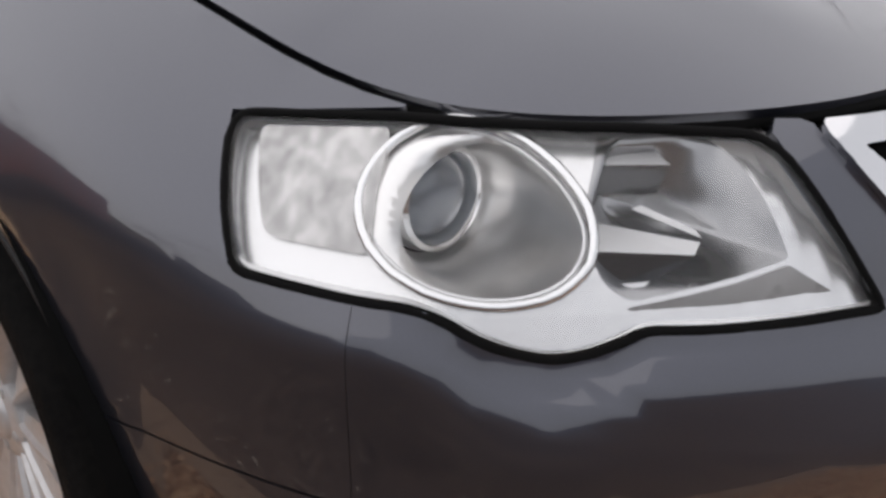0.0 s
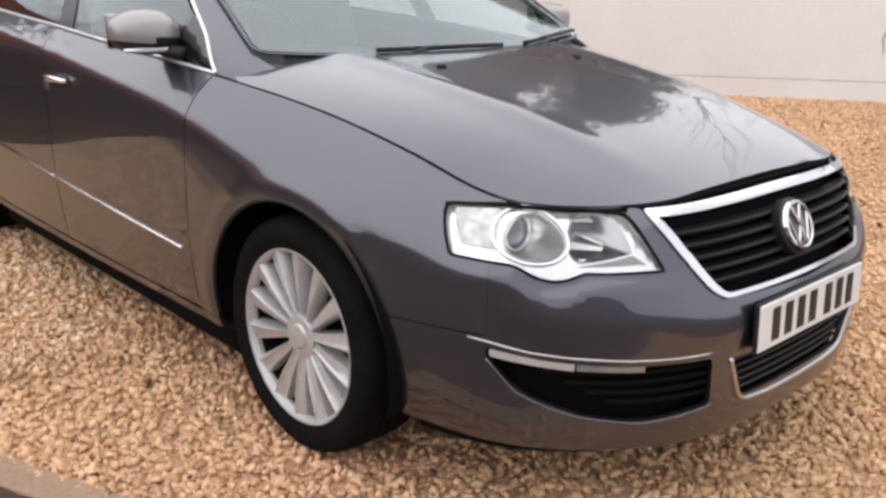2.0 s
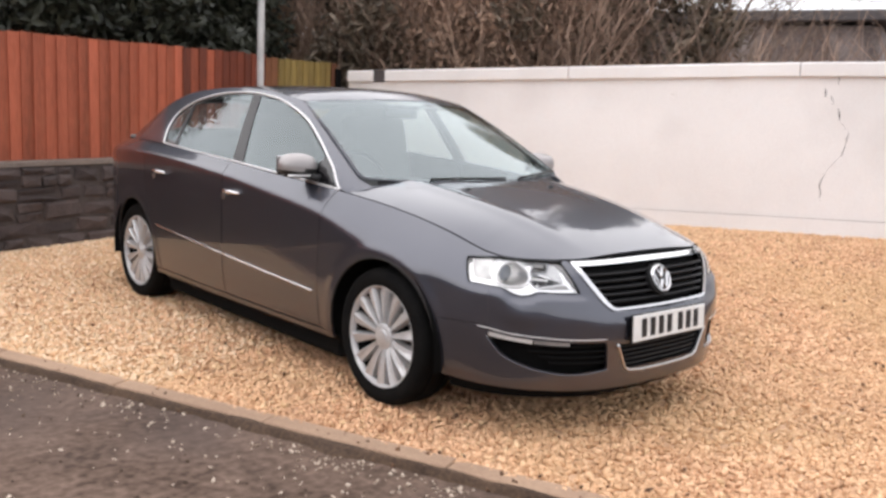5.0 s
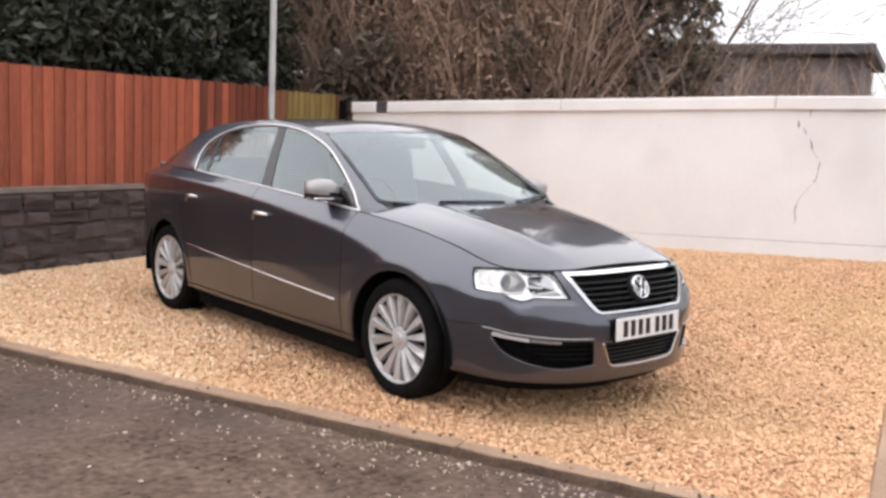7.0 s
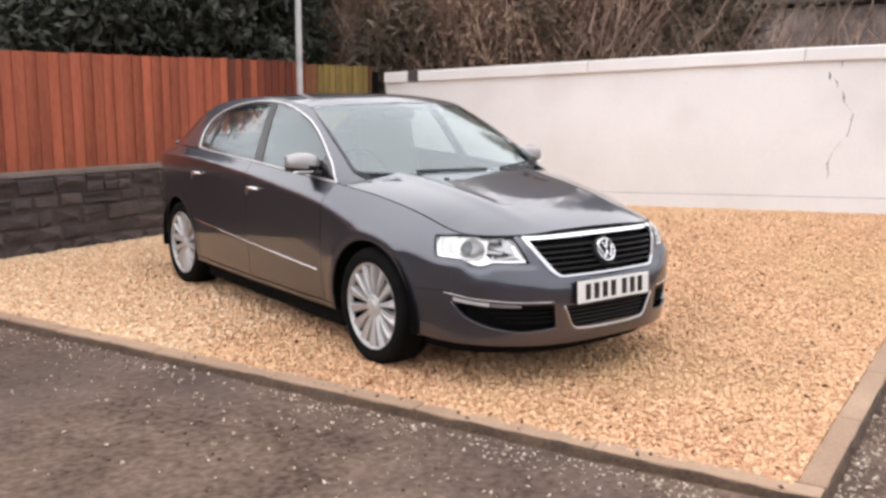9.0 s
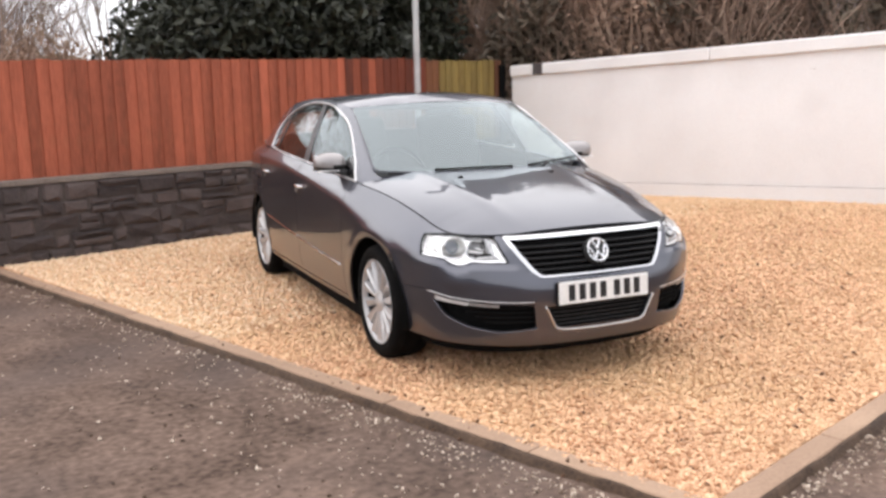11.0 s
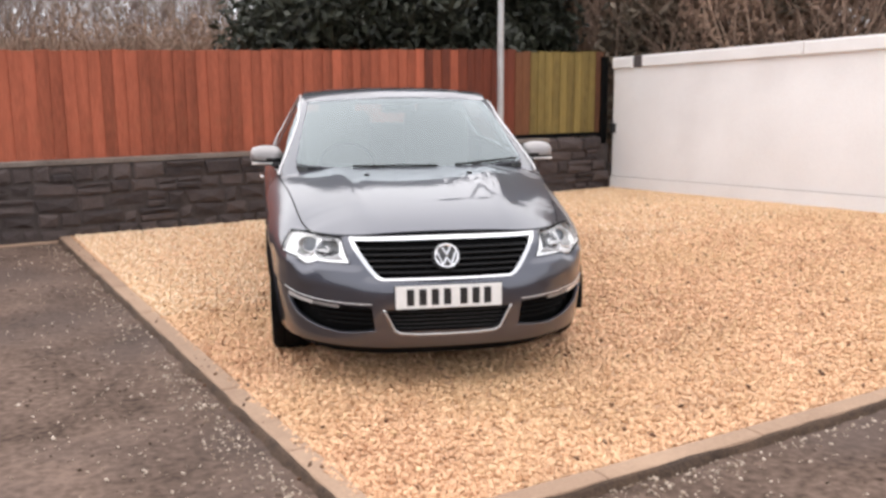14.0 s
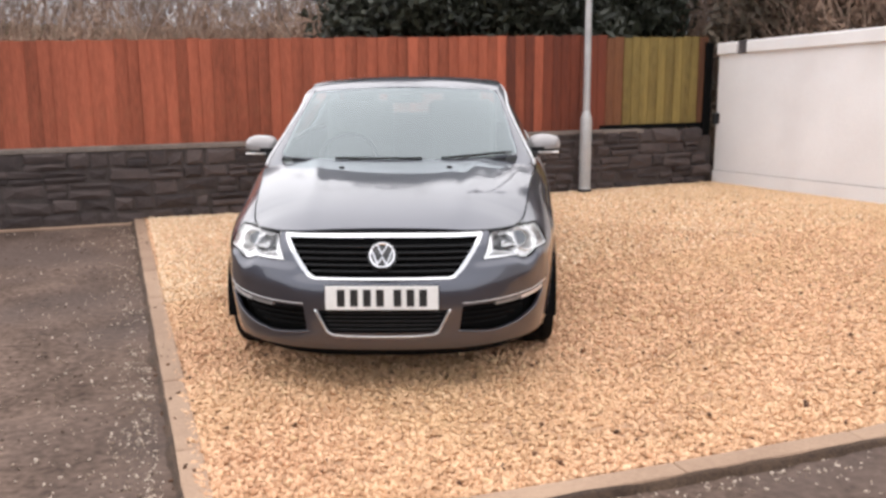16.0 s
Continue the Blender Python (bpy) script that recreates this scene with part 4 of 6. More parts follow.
mesh_ob("bonnet_seal", V, F, SEAL, car, smooth=True)

# Cowl, windscreen, wipers.
cw = []
for i in range(33):
    x = -0.63 + 1.26 * i / 32
    y0 = 0.215 + 0.14 * (x / 0.7) ** 2
    cw.append(((x, y0, 0.945 + 0.004 * (x / 0.7) ** 2), (x, y0 + 0.035, 0.985 + 0.02 * (x / 0.7) ** 2)))
V = [p for pr in cw for p in pr]
mesh_ob("cowl", V, [(2 * i, 2 * i + 2, 2 * i + 3, 2 * i + 1) for i in range(32)], BLACKP, car, smooth=True)
_scr = rounded([(-1, 0), (1, 0), (1, 1), (-1, 1)], [0.06, 0.06, 0.05, 0.05], 6)
windscreen = sheet("windscreen", screen_fn, shrink(_scr, 0.008), (0.06, 0.05), SCREEN, car, flange=0)
windscreen.visible_shadow = False
strip("windscreen_edge", screen_fn, _scr, 0.0045, PAINT, car, lift=-0.004, closed=True, step=(0.05, 0.05))
for x0, x1, q1 in ((0.25, 0.66, 0.026), (-0.36, 0.14, 0.014)):
    pv = [(x0 / 0.7 + (x1 - x0) / 0.7 * i / 10, 0.008 + (q1 - 0.008) * (i / 10) + 0.008 * math.sin(math.pi * i / 10)) for i in range(11)]
    wiper = tagged(new("wiper"), "black wiper blade resting at the foot of the windscreen")
    wiper.parent = car
    V, F = tube(on(screen_fn, pv, 0.012), 0.005, 6, 1.6)
    mesh_ob("blade", V, F, BLACKP, wiper, smooth=True)
    V, F = tube(on(screen_fn, [(pv[0][0] + 0.08 * i, -0.06 + 0.024 * i) for i in range(4)], 0.016), 0.006, 6)
    mesh_ob("wiper_arm", V, F, BLACKP, wiper, smooth=True)

# Roof, rear window, boot.
_rf = [(-1, 0.94), (-0.5, 0.94), (0, 0.94), (0.5, 0.94), (1, 0.94), (1, 2.73), (0, 2.73), (-1, 2.73)]
sheet("roof", roof_fn, shrink(_rf, 0.004), (0.04, 0.03), PAINT, car)
sheet("rear_screen", rear_fn, [(-0.98, 0.02), (0.98, 0.02), (0.98, 0.98), (-0.98, 0.98)], (0.08, 0.08), GLASS, car, flange=0)


def boot_fn(x, y):
    x, y = np.asarray(x, float), np.asarray(y, float)
    return np.stack((x, y, 1.095 - 0.10 * np.clip(y - 3.15, 0, 1) - 0.05 * np.abs(x / 0.75) ** 3 + 0.02 * np.exp(-(((y - 3.7) / 0.06) ** 2))), -1)


sheet("boot_lid", boot_fn, rounded([(0.93 * x, y) for x, y in ((-0.59, 3.17), (-0.69, 3.15), (-0.69, 3.25), (-0.60, 3.46), (-0.4, 3.58), (0, 3.64), (0.4, 3.58), (0.60, 3.46), (0.69, 3.25), (0.69, 3.15), (0.59, 3.17), (0.3, 3.25), (0, 3.275), (-0.3, 3.25))], 0.02), (0.05, 0.05), PAINT, car)

# Grille.
grille = tagged(new("grille"), "black grille with horizontal slats in a chrome surround")
grille.parent = car
sheet("chrome_surround", belt, GRILLE_OUTER, (0.02, 0.012), CHROME, grille, holes=[GRILLE_INNER], flange=0.02, lift=0.006, label="chrome surround")
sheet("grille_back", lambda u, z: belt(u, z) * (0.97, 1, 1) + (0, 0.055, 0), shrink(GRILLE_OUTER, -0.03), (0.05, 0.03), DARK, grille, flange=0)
for k in range(5):
    z = 0.701 - 0.0272 * k
    wmax = float(np.interp(z, [0.566, 0.575, 0.598, 0.718, 0.7265], [0.25, 0.318, 0.349, 0.468, 0.478])) + 0.004
    n = 25
    V, F = [], []
    for i in range(n + 1):
        u = fu(wmax) * (2 * i / n - 1)
        p = belt(np.array([u]), np.array([z]))[0]
        for dy, dz in ((-0.001, 0.005), (-0.004, 0.0), (-0.001, -0.006), (0.03, -0.010), (0.03, 0.003)):
            V.append((p[0], p[1] + 0.008 + dy, p[2] + dz))
    for i in range(n):
        for j in range(5):
            q, r = 5 * i + j, 5 * i + (j + 1) % 5
            F.append((q, r, r + 5, q + 5))
    F += [(4, 3, 2, 1, 0), tuple(5 * n + j for j in range(5))]
    mesh_ob("slat", V, F, SLAT, grille)
badge = tagged(new("badge"), "round chrome emblem on a dark disc")
badge.parent = grille
_bm = pose(0, -0.878, 0.663, 90 - 24, 0, 0)
for nm, bm, mt in (("disc", lathe_bm([(0, 0), (0.062, 0), (0.062, 0.008), (0.058, 0.011), (0, 0.011)], 40), GLOSSB),
                   ("ring", lathe_bm([(0.051, 0.008), (0.0515, 0.016), (0.055, 0.0185), (0.060, 0.017), (0.062, 0.008)], 48), CHROME)):
    bm.transform(_bm)
    part(nm, bm, mt, badge, smooth=True)
for x0, y0, x1, y1 in ((-0.022, 0.046, 0, 0.006), (0.022, 0.046, 0, 0.006), (-0.047, 0.022, -0.021, -0.044), (0.047, 0.022, 0.021, -0.044), (-0.021, -0.044, 0, -0.008), (0.021, -0.044, 0, -0.008)):
    l = math.hypot(x1 - x0, y1 - y0)
    bm = box_bm(l + 0.006, 0.0095, 0.008, ((x0 + x1) / 2, (y0 + y1) / 2, 0.013), 0.002, Matrix.Rotation(math.atan2(y1 - y0, x1 - x0), 4, "Z"))
    bm.transform(_bm)
    part("emblem_bar", bm, CHROME, badge)
_bm2 = lathe_bm([(0, -0.02), (0.070, -0.02), (0.070, 0.003), (0.066, 0.006), (0, 0.006)], 40)
_bm2.transform(_bm)
part("badge_carrier", _bm2, BLACKP, grille, smooth=True)

# Number plate with its seven characters as plain bars.
plate = tagged(new("number_plate"), "white number plate with black bars")
plate.parent = car
_pm = pose(0, -0.953, 0.482, 90 - 3, 0, 0)
bm = box_bm(0.52, 0.111, 0.006, (0, 0, 0), 0.0025)
bm.transform(_pm)
part("plate_sheet", bm, PLATE, plate)
bm = box_bm(0.53, 0.121, 0.012, (0, 0, -0.007), 0.004)
bm.transform(_pm)
part("plate_holder", bm, BLACKP, plate)
for k, x in enumerate((-0.188, -0.128, -0.068, -0.008, 0.072, 0.132, 0.190)):
    bm = box_bm(0.036, 0.079, 0.002, (x, 0, 0.0035), 0.0006)
    bm.transform(_pm)
    part("character_bar", bm, PLATEINK, plate)

# Lower intake and side intakes.
intake = tagged(new("lower_intake"), "black lower air intake with a chrome lip")
intake.parent = car
sheet("intake_back", lambda u, z: belt(u, z) * (0.98, 1, 1) + (0, 0.05, 0), shrink(INTAKE, -0.062), (0.05, 0.03), DARK, intake, flange=0)
for k in range(5):
    z = 0.402 - 0.0205 * k
    wm = 0.262 + (z - 0.308) * 0.42
    strip("intake_bar", lambda u, zz: belt(u, zz) + (0, 0.02, 0), [(-fu(wm), z), (fu(wm), z)], 0.005, BLACKP, intake, step=(0.04, 0.04), n=6)
strip("chrome_lip", belt, [W(0.315, 0.42), W(0.262, 0.312), W(0.235, 0.298), W(0.15, 0.292), (0.0, 0.290)] + neg([W(0.315, 0.42), W(0.262, 0.312), W(0.235, 0.298), W(0.15, 0.292)]),
      0.006, SATIN, intake, lift=0.001, step=(0.02, 0.02), label="satin chrome lip")
for flip in (True, False):
    fogi = tagged(new("side_intake"), "black side air intake with a silver strip and clear lamp")
    fogi.parent = car
    back = lambda u, z: belt(u, z) - np.array((0.03, -0.05, 0)) 
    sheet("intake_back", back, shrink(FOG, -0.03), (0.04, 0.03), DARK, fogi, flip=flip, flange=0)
    for k in range(4):
        z = 0.415 - 0.024 * k
        strip("intake_bar", lambda u, zz: belt(u, zz) - np.array((0.008, -0.014, 0)), [W(0.362, z), W(0.55, z), W(0.70 - 0.035 * k, z + 0.004)], 0.006, DARK, fogi, flip=flip, n=6)
    strip("silver_strip", belt, [W(0.372, 0.445), W(0.45, 0.446), W(0.56, 0.450), W(0.66, 0.458), W(0.72, 0.466), Y(-0.605, 0.480), Y(-0.56, 0.484)], 0.0028, SATIN, fogi, lift=0.0, flip=flip, n=6)
    sheet("clear_lamp", belt, rounded([W(0.655, 0.4445), Y(-0.607, 0.464), Y(-0.607, 0.447), W(0.655, 0.428)], 0.003, 3), (0.015, 0.006), SATREF, fogi, flip=flip, flange=0.02, lift=0.0, label="clear indicator lens")
    sheet("grey_lamp", belt, rounded([W(0.53, 0.4355), W(0.651, 0.444), W(0.651, 0.428), W(0.53, 0.421)], 0.003, 3), (0.015, 0.006), GREYREF, fogi, flip=flip, flange=0.02, lift=-0.002)
    strip("lower_lip", belt, [Y(-0.60, 0.44), W(0.737, 0.368), W(0.69, 0.335), W(0.64, 0.314), W(0.53, 0.294), W(0.44, 0.300), W(0.352, 0.313)], 0.0036, PAINT, fogi, lift=0.0, flip=flip, n=6)

# Headlamps.
for flip in (True, False):
    sx = -1 if flip else 1
    lamp = tagged(new("headlamp"), "clear headlamp with a round projector and chrome reflectors")
    lamp.parent = car

    def shallow(u, z):
        """The face behind the cover, set back more towards its head."""
        k_ = 0.006 + 0.017 * np.clip((np.asarray(z, float) - 0.615) / 0.13, 0, 1.1)
        return belt(u, z) - k_[..., None] * np.array((0.9, -1.0, 0))


    def oval(k, uc, zc, us, zs, lean_u, lean_z):
        return [(uc + k * (us * math.cos(g) + lean_u * math.sin(g)), zc + k * (zs * math.sin(g) + lean_z * math.cos(g))) for g in [2 * math.pi * i / 40 for i in range(40)]]

    OV1 = (0.816, 0.698, 0.090, 0.0490, 0.015, 0.003)
    BEAM = rounded([(0.716, 0.745), (0.640, 0.746), (0.606, 0.733), (0.586, 0.705), (0.573, 0.669), (0.620, 0.661), (0.70, 0.650), (0.722, 0.664), (0.732, 0.70)],
                   [0.01, 0.02, 0.03, 0.05, 0.004, 0.03, 0.01, 0.02, 0.02], 4)

    def bowl(name, mouth, c, steps, material):
        """A bowl from a mouth near the cover back to a round seat, which looks straight ahead."""
        mouth = on(shallow, mouth, 0.0, flip)
        m_ = len(mouth)
        rings = [mouth]
        for mix, rad, sq, dy in steps:
            ring = []
            for p in mouth:
                q = Vector(p) - c
                g = math.atan2(q.z, q.x)
                e = Vector((c.x + rad * math.cos(g), c.y + dy, c.z + rad * sq * math.sin(g)))
                ring.append(tuple(Vector(p).lerp(e, mix)))
            rings.append(ring)
        V = [p for r_ in rings for p in r_]
        F = [(m_ * k + g, m_ * k + (g + 1) % m_, m_ * k + m_ + (g + 1) % m_, m_ * k + m_ + g) for k in range(len(rings) - 1) for g in range(m_)]
        return mesh_ob(name, V, F, material, lamp, smooth=True)

    sheet("bucket", shallow, shrink(HEADLAMP, -0.003), (0.012, 0.010), BRIGHT, lamp, holes=[oval(0.99, *OV1), shrink(BEAM, 0.0005)], flip=flip, flange=0)
    sheet("lens_cover", belt, shrink(HEADLAMP, 0.004), (0.02, 0.015), LENS, lamp, flip=flip, flange=0).visible_shadow = False
    V, F = tube(on(belt, dense(HEADLAMP, (0.015, 0.015)), -0.004, flip), 0.0048, 8, 1.0, True)
    mesh_ob("lamp_seal", V, F, SEAL, lamp, smooth=True)
    o = dense(shrink(HEADLAMP, 0.002), (0.015, 0.015))
    A, Bq = on(belt, o, -0.006, flip), on(shallow, o, 0.0, flip)
    m = len(A)
    mesh_ob("chrome_rim", A + Bq, [(k, (k + 1) % m, m + (k + 1) % m, m + k) for k in range(m)], LITREF, lamp, smooth=True)
    V, F = tube(on(shallow, oval(1.0, *OV1), 0.006, flip), 0.0040, 8, 1.0, True)
    mesh_ob("bezel_ring", V, F, REFL, lamp, smooth=True)
    V, F = tube(on(shallow, oval(0.935, *OV1), -0.001, flip), 0.0022, 8, 1.0, True)
    mesh_ob("inner_ring", V, F, SATREF, lamp, smooth=True)
    c = Vector((sx * 0.648, -0.556, 0.692))
    bowl("bowl", oval(1.0, *OV1), c, ((1, 0.064, 0.73, -0.036), (1, 0.058, 0.80, -0.022), (1, 0.052, 0.88, -0.008), (1, 0.046, 1.0, 0.002)), BOWL)
    aim = Matrix.Translation(c) @ Matrix.Rotation(radians(90), 4, "X")
    bm = lathe_bm([(0.0335, -0.015), (0.0345, 0.010), (0.037, 0.014), (0.041, 0.012), (0.045, -0.002), (0.047, -0.012)], 48)
    bm.transform(aim)
    part("lens_ring", bm, REFL, lamp, smooth=True)
    bm = lathe_bm([(0.0345, -0.006)] + [(0.0345 * math.cos(g), -0.006 + 0.020 * math.sin(g)) for g in (0.3, 0.6, 0.9, 1.2)] + [(0, 0.014)], 40)
    bm.transform(aim)
    part("projector_lens", bm, BULB, lamp, smooth=True)
    # Main beam reflector: a deep cavity with a stepped block and a wedge across it.
    c2 = Vector((sx * 0.568, -0.655, 0.697))
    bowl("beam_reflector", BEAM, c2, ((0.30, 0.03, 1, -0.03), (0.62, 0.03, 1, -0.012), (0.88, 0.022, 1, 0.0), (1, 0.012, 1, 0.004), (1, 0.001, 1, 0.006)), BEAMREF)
    # Pale tops paint the sky's reflection; darker faces paint the shade below.
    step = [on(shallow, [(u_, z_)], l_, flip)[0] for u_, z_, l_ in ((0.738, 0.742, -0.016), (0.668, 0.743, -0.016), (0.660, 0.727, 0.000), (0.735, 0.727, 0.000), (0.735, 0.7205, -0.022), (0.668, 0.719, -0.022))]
    mesh_ob("reflector_step", step[:4], [(0, 1, 2, 3)], LITREF, lamp)
    mesh_ob("step_face", step[2:], [(1, 0, 3, 2)], SHADEREF, lamp)
    # A white streak of reflection, drawn as a pale quad.
    blade = [on(shallow, [(u_, z_)], l_, flip)[0] for u_, z_, l_ in ((0.690, 0.708, -0.014), (0.682, 0.711, -0.016), (0.643, 0.693, -0.010), (0.640, 0.687, -0.006))]
    mesh_ob("reflector_streak", blade, [(0, 1, 2, 3)], LITREF, lamp)
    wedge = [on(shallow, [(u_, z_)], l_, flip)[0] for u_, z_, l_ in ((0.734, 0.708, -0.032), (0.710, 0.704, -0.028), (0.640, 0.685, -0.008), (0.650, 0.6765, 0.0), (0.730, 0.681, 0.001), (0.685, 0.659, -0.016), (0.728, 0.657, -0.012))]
    mesh_ob("beam_wedge", wedge[:5], [(0, 1, 2, 3, 4)], LITREF, lamp)
    mesh_ob("wedge_face", wedge[3:], [(0, 2, 3, 1)], SHADEREF, lamp)
    # A pale sliver painted in as a glint at the wedge's foot.
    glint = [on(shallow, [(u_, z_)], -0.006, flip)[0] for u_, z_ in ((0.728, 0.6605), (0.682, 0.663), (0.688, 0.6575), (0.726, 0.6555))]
    mesh_ob("wedge_glint", glint, [(0, 1, 2, 3)], SATREF, lamp)
    # Shelf at the foot.
    sheet("lamp_floor", lambda u, z: belt(u, z) - np.array((0.009, -0.01, 0)), rounded([(0.536, 0.6435), (0.5755, 0.6665), (0.620, 0.6585), (0.700, 0.6475), (0.712, 0.6385)], 0.002, 3),
          (0.015, 0.006), GREYREF, lamp, flip=flip, flange=0.02)
    # Indicator block, outer side.
    ind = [Y(-0.480, 0.742), Y(-0.588, 0.746), Y(-0.603, 0.677), Y(-0.522, 0.679)]
    sheet("indicator_lens", lambda u, z: belt(u, z) - np.array((0.010, -0.006, 0)), rounded(ind, 0.010, 4), (0.012, 0.01), INDIC, lamp, flip=flip, flange=0.02)

# Inner body, cabin floor, dashboard, seats.
part("inner_body", box_bm(1.30, 3.9, 0.34, (0, 1.35, 0.42), 0.05), DARK, car)
part("engine_cover", box_bm(1.0, 0.75, 0.32, (0, -0.25, 0.60), 0.06), DARK, car)
part("underbody", box_bm(1.60, 1.95, 0.14, (0, 1.36, 0.185), 0.02), DARK, car)
part("engine_shield", box_bm(1.16, 1.0, 0.06, (0, -0.06, 0.165), 0.02), DARK, car)
for x in (-0.51, 0.51):
    part("intake_duct", box_bm(0.37, 0.22, 0.235, (x, -0.53, 0.352), 0.02), DARK, car)
V, F = [], []
for i in range(21):
    x = -0.70 + 0.07 * i
    for y in (-0.912 + 0.36 * abs(x) ** 2.4 / 0.6, -0.40):
        V += [(x, y, 0.258), (x, y, 0.268)]
for i in range(20):
    q = 4 * i
    F += [(q + 1, q + 5, q + 7, q + 3), (q, q + 2, q + 6, q + 4), (q, q + 4, q + 5, q + 1), (q + 2, q + 3, q + 7, q + 6)]
mesh_ob("bumper_tray", V, F + [(0, 1, 3, 2), (80, 82, 83, 81)], DARK, car)
part("rear_shield", box_bm(1.2, 1.2, 0.06, (0, 2.95, 0.25), 0.02), DARK, car)
part("rear_inner", box_bm(1.1, 0.4, 0.6, (0, 3.3, 0.66), 0.08), DARK, car)
V, F = [], []
for i in range(21):
    x = -0.74 + 1.48 * i / 20
    yb = 0.26 + 0.13 * (x / 0.7) ** 2
    hump = 0.03 * math.exp(-(((x + 0.36) / 0.2) ** 2))
    for y, z in ((yb, 0.965), (yb + 0.2, 0.965 + hump), (yb + 0.42, 0.955 + hump), (yb + 0.5, 0.9), (yb + 0.48, 0.6)):
        V.append((x, y, z))
F = [(5 * i + j, 5 * i + 5 + j, 5 * i + 6 + j, 5 * i + 1 + j) for i in range(20) for j in range(4)]
mesh_ob("dashboard", V, F, DASH, car, smooth=True)
steer = lathe_bm([(0.185 + 0.015 * math.cos(a), 0.015 * math.sin(a)) for a in [k * math.pi / 4 for k in range(8)]], 36, close=True)
steer.transform(pose(-0.36, 0.86, 0.93, 65, 0, 0))
part("steering_wheel", steer, DASH, car, smooth=True)
part("cabin_floor", box_bm(1.5, 2.4, 0.06, (0, 1.7, 0.61), 0.01), DARK, car)
for sx in (-1, 1):
    seat = tagged(new("front_seat"), "grey cloth front seat with a headrest")
    seat.parent = car
    part("seat_cushion", box_bm(0.5, 0.52, 0.16, (sx * 0.37, 1.33, 0.72), 0.06, segs=3), TRIM, seat, smooth=True)
    part("backrest", box_bm(0.48, 0.13, 0.62, (sx * 0.37, 1.68, 0.98), 0.055, pose(0, 0, 0, -14, 0, 0), segs=3), TRIM, seat, smooth=True)
    part("headrest", box_bm(0.27, 0.10, 0.17, (sx * 0.37, 1.77, 1.33 - 0.02), 0.045, pose(0, 0, 0, -8, 0, 0), segs=3), TRIM, seat, smooth=True)
part("rear_bench", box_bm(1.3, 0.2, 0.5, (0, 2.62, 0.9), 0.06, pose(0, 0, 0, -16, 0, 0), segs=2), TRIM, car, smooth=True)
part("parcel_shelf", box_bm(1.35, 0.55, 0.03, (0, 2.98, 1.06), 0.01), TRIM, car)
part("headlining", box_bm(0.9, 1.05, 0.02, (0, 1.68, 1.355), 0.008), TRIM, car)
part("rear_view_mirror", box_bm(0.23, 0.035, 0.06, (0, 0.98, 1.32), 0.015, segs=2), GLOSSB, car, smooth=True)


# Wheels.
def make_wheel():
    w = tagged(new("wheel"), "multi-spoke silver alloy wheel with a black tyre")
    tyre = lathe_bm([(0.225, -0.085), (0.232, -0.100), (0.262, -0.112), (0.292, -0.110), (0.308, -0.098), (0.316, -0.075), (0.318, -0.05), (0.318, -0.048), (0.311, -0.046), (0.311, -0.040),
                     (0.319, -0.038), (0.3195, 0.0), (0.319, 0.038), (0.311, 0.040), (0.311, 0.046), (0.318, 0.048), (0.318, 0.05), (0.316, 0.075), (0.308, 0.098), (0.292, 0.110), (0.262, 0.112),
                     (0.232, 0.100), (0.225, 0.085)], 64)
    part("tyre", tyre, TYRE, w, smooth=True)
    rim = lathe_bm([(0.221, 0.088), (0.236, 0.100), (0.234, 0.104), (0.229, 0.102), (0.2245, 0.092), (0.222, 0.075)], 64)
    rim_ob = part("rim", rim, ALLOY, w, smooth=True)
    # Near-black barrel and disc paint the shade between the spokes.
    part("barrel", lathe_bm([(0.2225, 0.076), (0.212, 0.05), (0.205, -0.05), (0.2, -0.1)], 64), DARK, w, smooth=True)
    part("spoke_gap_shade", lathe_bm([(0.21, 0.02), (0.12, 0.03), (0.0, 0.03)], 40), DARK, w)
    n = 14
    for k in range(n):
        bm = bmesh.new()
        rows = []
        for r, hw, top, dp in ((0.045, 0.0105, 0.080, 0.035), (0.08, 0.0125, 0.086, 0.04), (0.14, 0.0185, 0.092, 0.04), (0.19, 0.0245, 0.094, 0.036), (0.2265, 0.029, 0.094, 0.03)):
            rows.append([bm.verts.new((r, s * hw * f, t)) for s, f, t in ((-1, 1.05, top - dp), (-1, 0.9, top - 0.004), (-1, 0.62, top + 0.004), (-1, 0.42, top + 0.0035), (-1, 0.22, top - 0.002), (1, 0.9, top - 0.007), (1, 1.05, top - dp))])
        for a, b in zip(rows, rows[1:]):
            for j in range(6):
                bm.faces.new((a[j], b[j], b[j + 1], a[j + 1]))
        bmesh.ops.recalc_face_normals(bm, faces=bm.faces[:])
        bm.transform(Matrix.Rotation(2 * math.pi * k / n, 4, "Z"))
        part("spoke", bm, ALLOY, rim_ob, smooth=True)
    part("hub", lathe_bm([(0.062, 0.06), (0.060, 0.084), (0.054, 0.088), (0.036, 0.089), (0.034, 0.093), (0.028, 0.096), (0, 0.097)], 36), ALLOY, rim_ob, smooth=True)
    for k in range(5):
        a = 2 * math.pi * (k + 0.5) / 5
        bm = lathe_bm([(0.0075, 0.07), (0.0075, 0.0895), (0.005, 0.0905), (0, 0.089)], 10)
        bm.transform(Matrix.Translation((0.047 * math.cos(a), 0.047 * math.sin(a), 0)))
        part("wheel_bolt", bm, GALV, rim_ob)
    return w


wheel = make_wheel()
wheel.parent = car
wheel.matrix_basis = pose(-0.752, 0, 0.319, 0, -90, 0)
